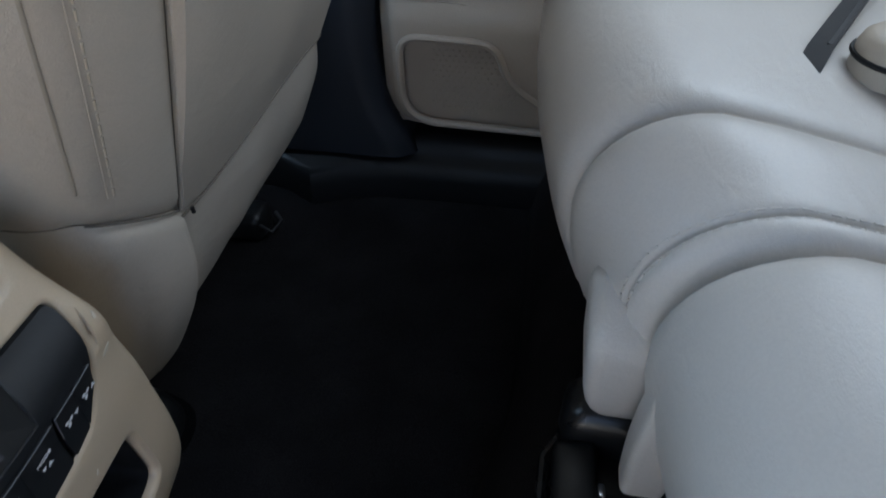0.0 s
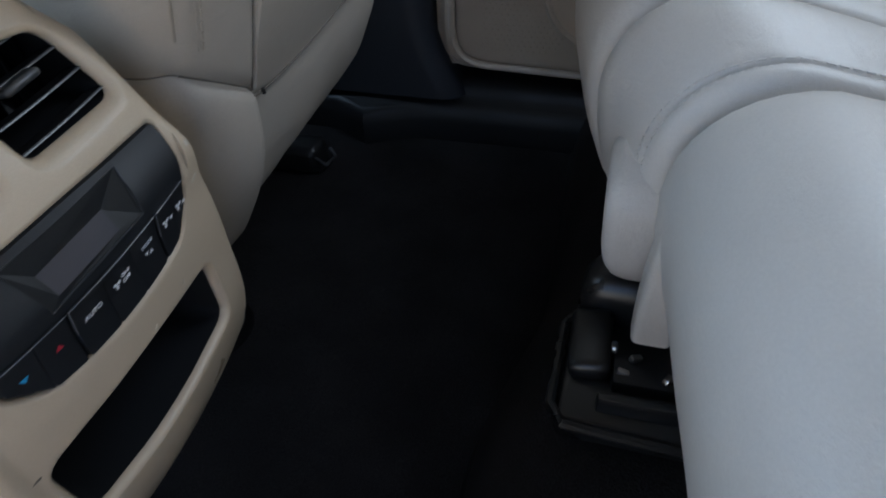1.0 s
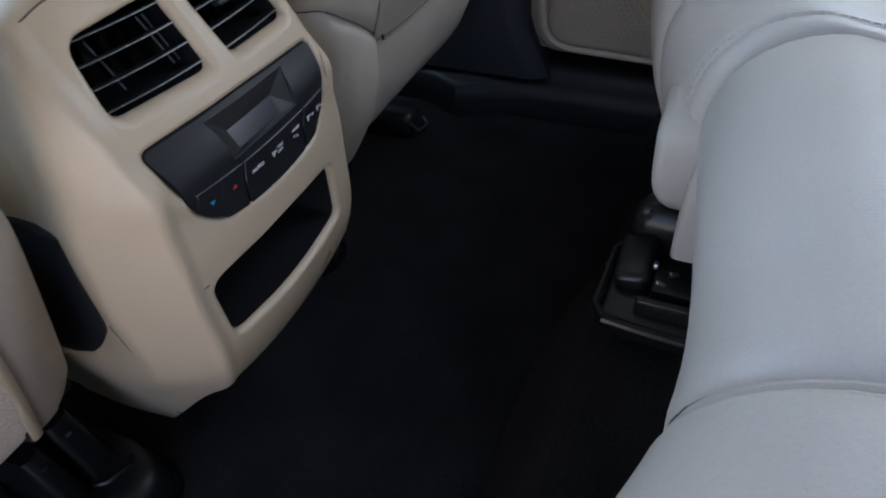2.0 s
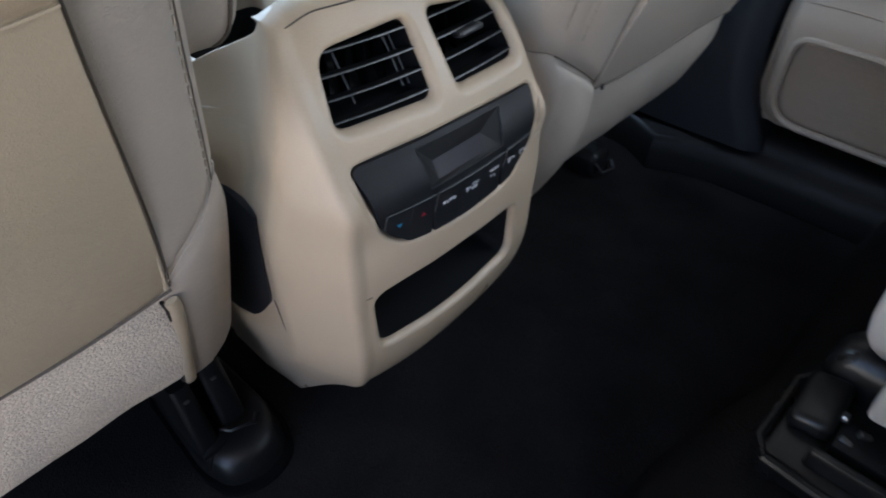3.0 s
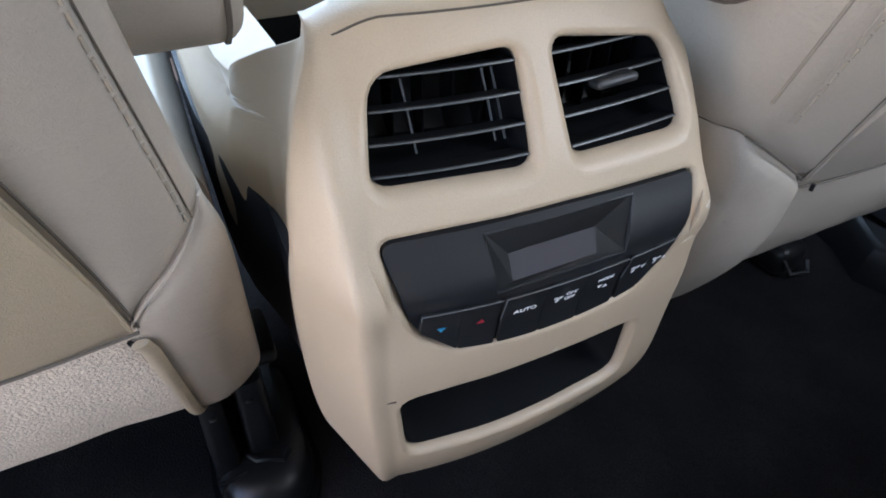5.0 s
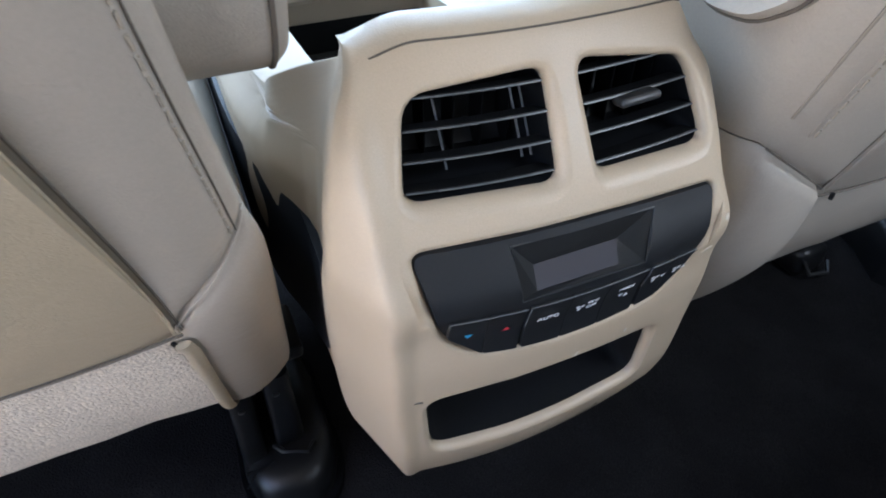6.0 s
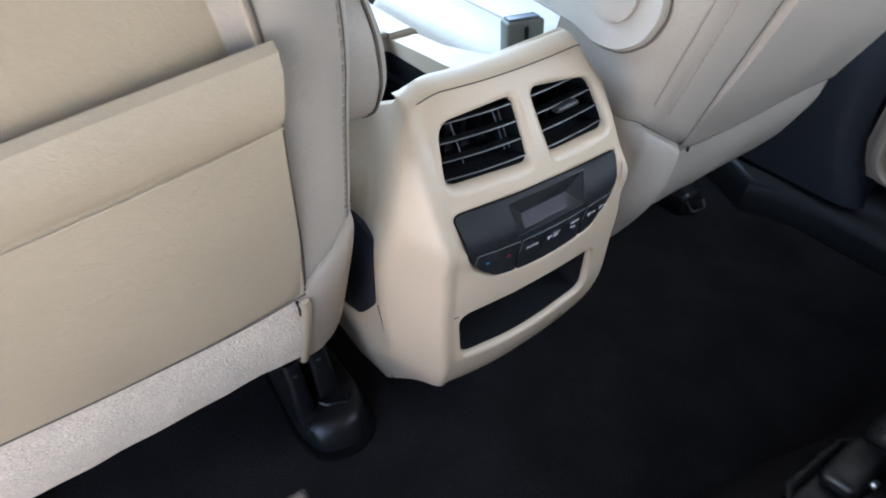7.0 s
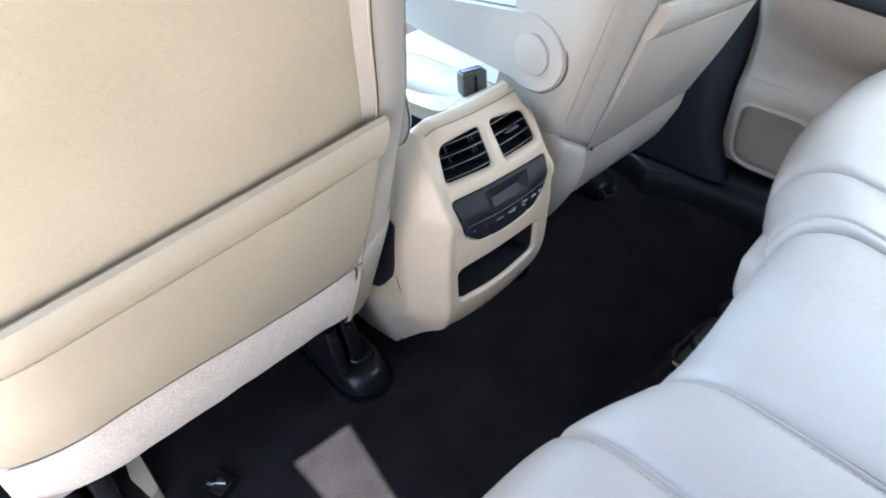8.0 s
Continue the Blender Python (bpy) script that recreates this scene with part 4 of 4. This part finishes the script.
# ---- rear bench ----
def bench_profile(f, t, y, low=0.20):
    """The cushion's section from the back over the top and round the front; its top falls behind the front edge."""
    R, hollow = 0.075, 0.034 * smoothstep((y + 0.06) / 0.16)
    prof = [(0.85, t - 0.045 - hollow), (0.70, t - 0.035 - hollow), (f + 0.30, t - 0.014 - hollow), (f + 0.22, t - 0.004 - hollow * 0.85), (f + 0.16, t - hollow * 0.5), (f + 0.115, t - hollow * 0.18)]
    prof += [(f + R - R * math.sin(a), t - R + R * math.cos(a)) for a in [radians(k) for k in range(0, 91, 10)]]
    prof += [(f + 0.003, t - 0.105), (f + 0.010, t - 0.135), (f + 0.022, t - 0.165), (f + 0.045, t - low)]
    return prof


def bench_panel(name, y0, y1, fx, zt, parent, mat=BENCH, dip=(0.007, 0.007), n=22, low=0.20, crown=0.004, label="", reach=(0.015, 0.015)):
    """One sewn section of the seat cushion between two seams; fx, zt: front edge and top as functions of y."""
    rings = []
    for i in range(n):
        s = 0.5 - 0.5 * math.cos(math.pi * i / (n - 1))
        y = y0 + (y1 - y0) * s
        d = 0.0
        for gap, deep, far in ((y - y0, dip[0], reach[0]), (y1 - y, dip[1], reach[1])):
            if gap < far:
                q = 1 - gap / far
                d += deep * (1 - math.sqrt(max(0.0, 1 - q * q)))
        f, t = fx(y) + d, zt(y) - d + crown * math.sin(math.pi * s)
        prof = [(1.0, 0.15), (1.0, t - 0.08)] + bench_profile(f, t, y, low) + [(f + 0.12, t - low - 0.01)]
        rings.append([(x + 0.0012 * noise.noise((x * 14, y * 14, z * 14)), y, z + 0.0012 * noise.noise((x * 12, y * 12, 5 + z))) for x, z in prof])
    return part(name, loft(rings), mat, parent, label)


FRONT = table([(-0.75, 0.288), (-0.45, 0.290), (-0.25, 0.292), (-0.13, 0.326), (-0.05, 0.331), (0.03, 0.325), (0.10, 0.321), (0.15, 0.315), (0.20, 0.295), (0.26, 0.266),
               (0.34, 0.247), (0.42, 0.239), (0.55, 0.239), (0.70, 0.252)])


def seam_points(y, fx, zt, drop=0.012):
    """Points down the valley between two sections, from the top round the front."""
    return [(x, y, z) for x, z in bench_profile(fx(y) + drop, zt(y) - drop, y)[:-1]]


def bench():
    top = table([(-0.75, 0.452), (-0.45, 0.444), (-0.24, 0.437), (-0.13, 0.437), (0.0, 0.440), (0.14, 0.436)])
    wide = empty("rear_bench", (0.6, -0.3, 0.12), "pale leather rear bench cushion, wide section", "car seat", "rear seats")
    bench_panel("outer_bolster", -0.72, -0.242, FRONT, top, wide)
    bench_panel("side_strip", -0.242, -0.132, FRONT, top, wide)
    bench_panel("middle_cushion", -0.132, 0.158, FRONT, top, wide, dip=(0.007, 0.015), reach=(0.015, 0.020))
    for y in (-0.242, -0.132):
        part("piping", tube(seam_points(y, FRONT, top, 0.0045), 0.0030, 6, up=(0, 1, 0)), BENCH, wide, "narrow leather piping")
        stitches([(x, yy - 0.006, z + 0.0002) for x, yy, z in seam_points(y, FRONT, top, 0.0014)], 0.0050, 0.0024, 0.0009, BENCH, wide)
        part("seam", tube([(x, yy + 0.004, z) for x, yy, z in seam_points(y, FRONT, top, 0.0035)], 0.0007, 5, up=(0, 1, 0)), SEAM, wide)
    small = empty("rear_bench", (0.6, 0.42, 0.12), "pale leather rear bench cushion, narrow section", "car seat", "rear seats")
    t2 = table([(0.10, 0.428), (0.152, 0.434), (0.20, 0.436), (0.25, 0.446), (0.40, 0.458), (0.62, 0.452), (0.70, 0.43)])
    bench_panel("edge_roll", 0.160, 0.179, FRONT, t2, small, dip=(0.013, 0.004), low=0.19, reach=(0.012, 0.006), crown=0.0, n=10)
    bench_panel("side_strip", 0.179, 0.258, FRONT, t2, small, dip=(0.005, 0.010), reach=(0.008, 0.022))
    bench_panel("outer_bolster", 0.258, 0.675, FRONT, t2, small, dip=(0.014, 0.03))
    part("piping", tube(seam_points(0.258, FRONT, t2, 0.0085), 0.0032, 6, up=(0, 1, 0)), BENCH, small, "narrow leather piping")
    stitches(seam_points(0.1825, FRONT, t2, 0.0003), 0.0050, 0.0022, 0.0008, BENCH, small)
    stitches(seam_points(0.1752, FRONT, t2, 0.0003), 0.0050, 0.0022, 0.0008, BENCH, small)
    for unit, y0, y1 in ((wide, -0.72, 0.095), (small, 0.105, 0.69)):
        rings = []
        for y in span(y0, y1, 18):
            q = min(y - y0, y1 - y) / 0.05
            d = 0.02 * max(0, 1 - q) ** 2
            prof = rounded([(0.76 + d, 0.40), (0.80 + d, 0.55), (0.89 + d, 0.92 - d), (1.01, 0.92 - d), (0.98, 0.40)], [0.03, 0.05, 0.04, 0.04, 0.02], 4)
            rings.append([(x, y, z) for x, z in prof])
        part("backrest", loft(rings), BENCH, unit)
    # plastic cap and lever at the split
    rings = []
    for t in span(0, 1, 14):
        z = 0.262 + 0.092 * t
        k = min(1.0, math.sqrt(max(0.05, 1 - (1 - min(1, t * 2.2)) ** 2)) * 0.5 + 0.5) * (1 - 0.30 * max(0, (t - 0.80) / 0.20) ** 2.5)
        w, d = 0.031 * k, 0.030 * k
        cx, cy = 0.322 - 0.006 * t, 0.178 + 0.008 * t
        rings.append([(cx + px, cy + py, z + 0.30 * py * t) for px, py in rounded([(-d, -w), (d, -w), (d, w), (-d, w)], 0.011, 4)])
    part("hinge_cap", loft(rings), BENCH, small, "smooth pale plastic hinge cap")
    rings = []
    for t in span(0, 1, 10):
        z = 0.246 + 0.115 * t
        k = 0.75 + 0.25 * math.sin(math.pi * min(1, 0.15 + t * 0.8))
        rings.append([(0.334 + 0.002 * t + px * k, 0.124 + 0.006 * t + py * k, z) for px, py in rounded([(-0.016, -0.013), (0.016, -0.013), (0.016, 0.013), (-0.016, 0.013)], 0.007, 4)])
    part("release_lever", loft(rings), BENCH, small, "pale plastic release lever")


bench()


def seat_belt():
    e = empty("seat_belt", (0.5, 0.4, 0.44), "folded black webbing seat belt lying on the cushion", "seat belt")
    pts = [(0.418, 0.335, 0.430), (0.430, 0.357, 0.440), (0.446, 0.385, 0.442), (0.480, 0.445, 0.444), (0.515, 0.51, 0.446), (0.56, 0.59, 0.448)]
    rings = []
    for p in pts:
        u = Vector((0.83, -0.53, 0.25)) * 0.0085
        p = Vector(p)
        rings.append([p - u, p + u, p + u + Vector((0, 0, 0.003)), p - u + Vector((0, 0, 0.003))])
    part("webbing", loft(rings), BELT, e)
    part("webbing_fold", tube([Vector(p) + Vector((0.004, -0.002, 0.002)) for p in pts[1:]], 0.003, 6), BELT, e)
    rings = []
    for r, z in ((0.030, 0.426), (0.030, 0.446), (0.028, 0.452), (0.023, 0.456), (0.010, 0.458), (0.001, 0.458)):
        rings.append([(0.480 + r * math.cos(a), 0.350 + r * math.sin(a), z) for a in [2 * math.pi * k / 28 for k in range(28)]])
    cap = part("anchor_cap", loft(rings), GREY_BEIGE, e, "round grey anchor cap")
    part("cap_gap", tube([(0.480 + 0.031 * math.cos(a), 0.350 + 0.031 * math.sin(a), 0.441) for a in [2 * math.pi * k / 28 for k in range(28)]], 0.0018, 6, closed=True), BLACK, cap)
    return e


seat_belt()


def riser():
    """The carpeted step of the floor under the bench."""
    prof = table([(0.0, 0.0), (0.06, 0.012), (0.12, 0.05), (0.3, 0.110), (0.55, 0.172), (0.7, 0.194), (0.8, 0.199), (1.0, 0.2)])

    def f(u, y):
        front = 0.196 + 0.05 * smoothstep((y - 0.10) / 0.25)
        x = front + (0.075 * u / 0.7 if u < 0.7 else 0.075 + (0.93 - front - 0.075) * (u - 0.7) / 0.3)
        return (x, y, -0.006 + prof(u) + 0.0015 * noise.noise((x * 30, y * 30, 7)))
    bm = sheet(f, span(0, 1, 40), span(-0.70, 0.69, 50), (0.004, 0, -0.02))
    return tagged(link_mesh("floor_step", bm, CARPET), "black carpeted step of the floor under the bench", "carpet", kind="structure")


riser()


def track_cover():
    """Black plastic cover of the bench's slide rail on the carpeted step."""
    e = empty("track_cover", (0.32, 0.11, 0.194), "black plastic slide rail cover on the carpeted step under the bench", "rail cover")
    outline = [(0.262, 0.062), (0.44, 0.056), (0.44, 0.172), (0.268, 0.170)]

    def ring(z, k, dx=0.0):
        return [(0.35 + (x - 0.35) * k + dx, 0.115 + (y - 0.115) * k, z) for x, y in rounded(outline, 0.012, 4)]
    body = part("plate", loft([ring(0.180, 1.0), ring(0.202, 1.0), ring(0.208, 0.985), ring(0.210, 0.95)]), GLOSS_BLACK, e)
    part("front_lip", tube([(0.272, 0.166, 0.208), (0.262, 0.150, 0.209), (0.259, 0.075, 0.209), (0.268, 0.061, 0.2085), (0.30, 0.059, 0.208), (0.44, 0.055, 0.206)], 0.0042, 8), GLOSS_BLACK, e, "rounded edge of the cover")
    part("end_block", rbox((0.283, 0.128, 0.219), (0.032, 0.060, 0.020), 0.007, 3, (0, -10, 0)), GLOSS_BLACK, e)
    part("side_wall", rbox((0.36, 0.078, 0.216), (0.14, 0.008, 0.022), 0.003, 2), GLOSS_BLACK, e)
    hood = [rounded([(0.268 + d, 0.158 + d), (0.370, 0.152 + d), (0.370, 0.205 - d), (0.275 + d, 0.205 - d)], 0.016, 4) for d in (0.0, 0.0, 0.004, 0.012)]
    part("hood", loft([[(x + sh, y, z) for x, y in r] for r, z, sh in zip(hood, (0.190, 0.238, 0.250, 0.256), (0, 0, 0.002, 0.004))]), GLOSS_BLACK, e, "rounded black hood of the rail")
    part("rail", rbox((0.37, 0.108, 0.216), (0.14, 0.030, 0.014), 0.003, 2), BLACK, e)
    for i, (x, y, z) in enumerate(((0.307, 0.103, 0.222), (0.316, 0.116, 0.224), (0.338, 0.100, 0.226), (0.300, 0.122, 0.226))):
        part("catch", rbox((x, y, z), (0.010, 0.005, 0.006), 0.0015, 2, (0, 20, 30 * i)), CHROME, e, "small worn steel catch")
    for ob in e.children:
        ob.location.x += 0.012
    return e


track_cover()
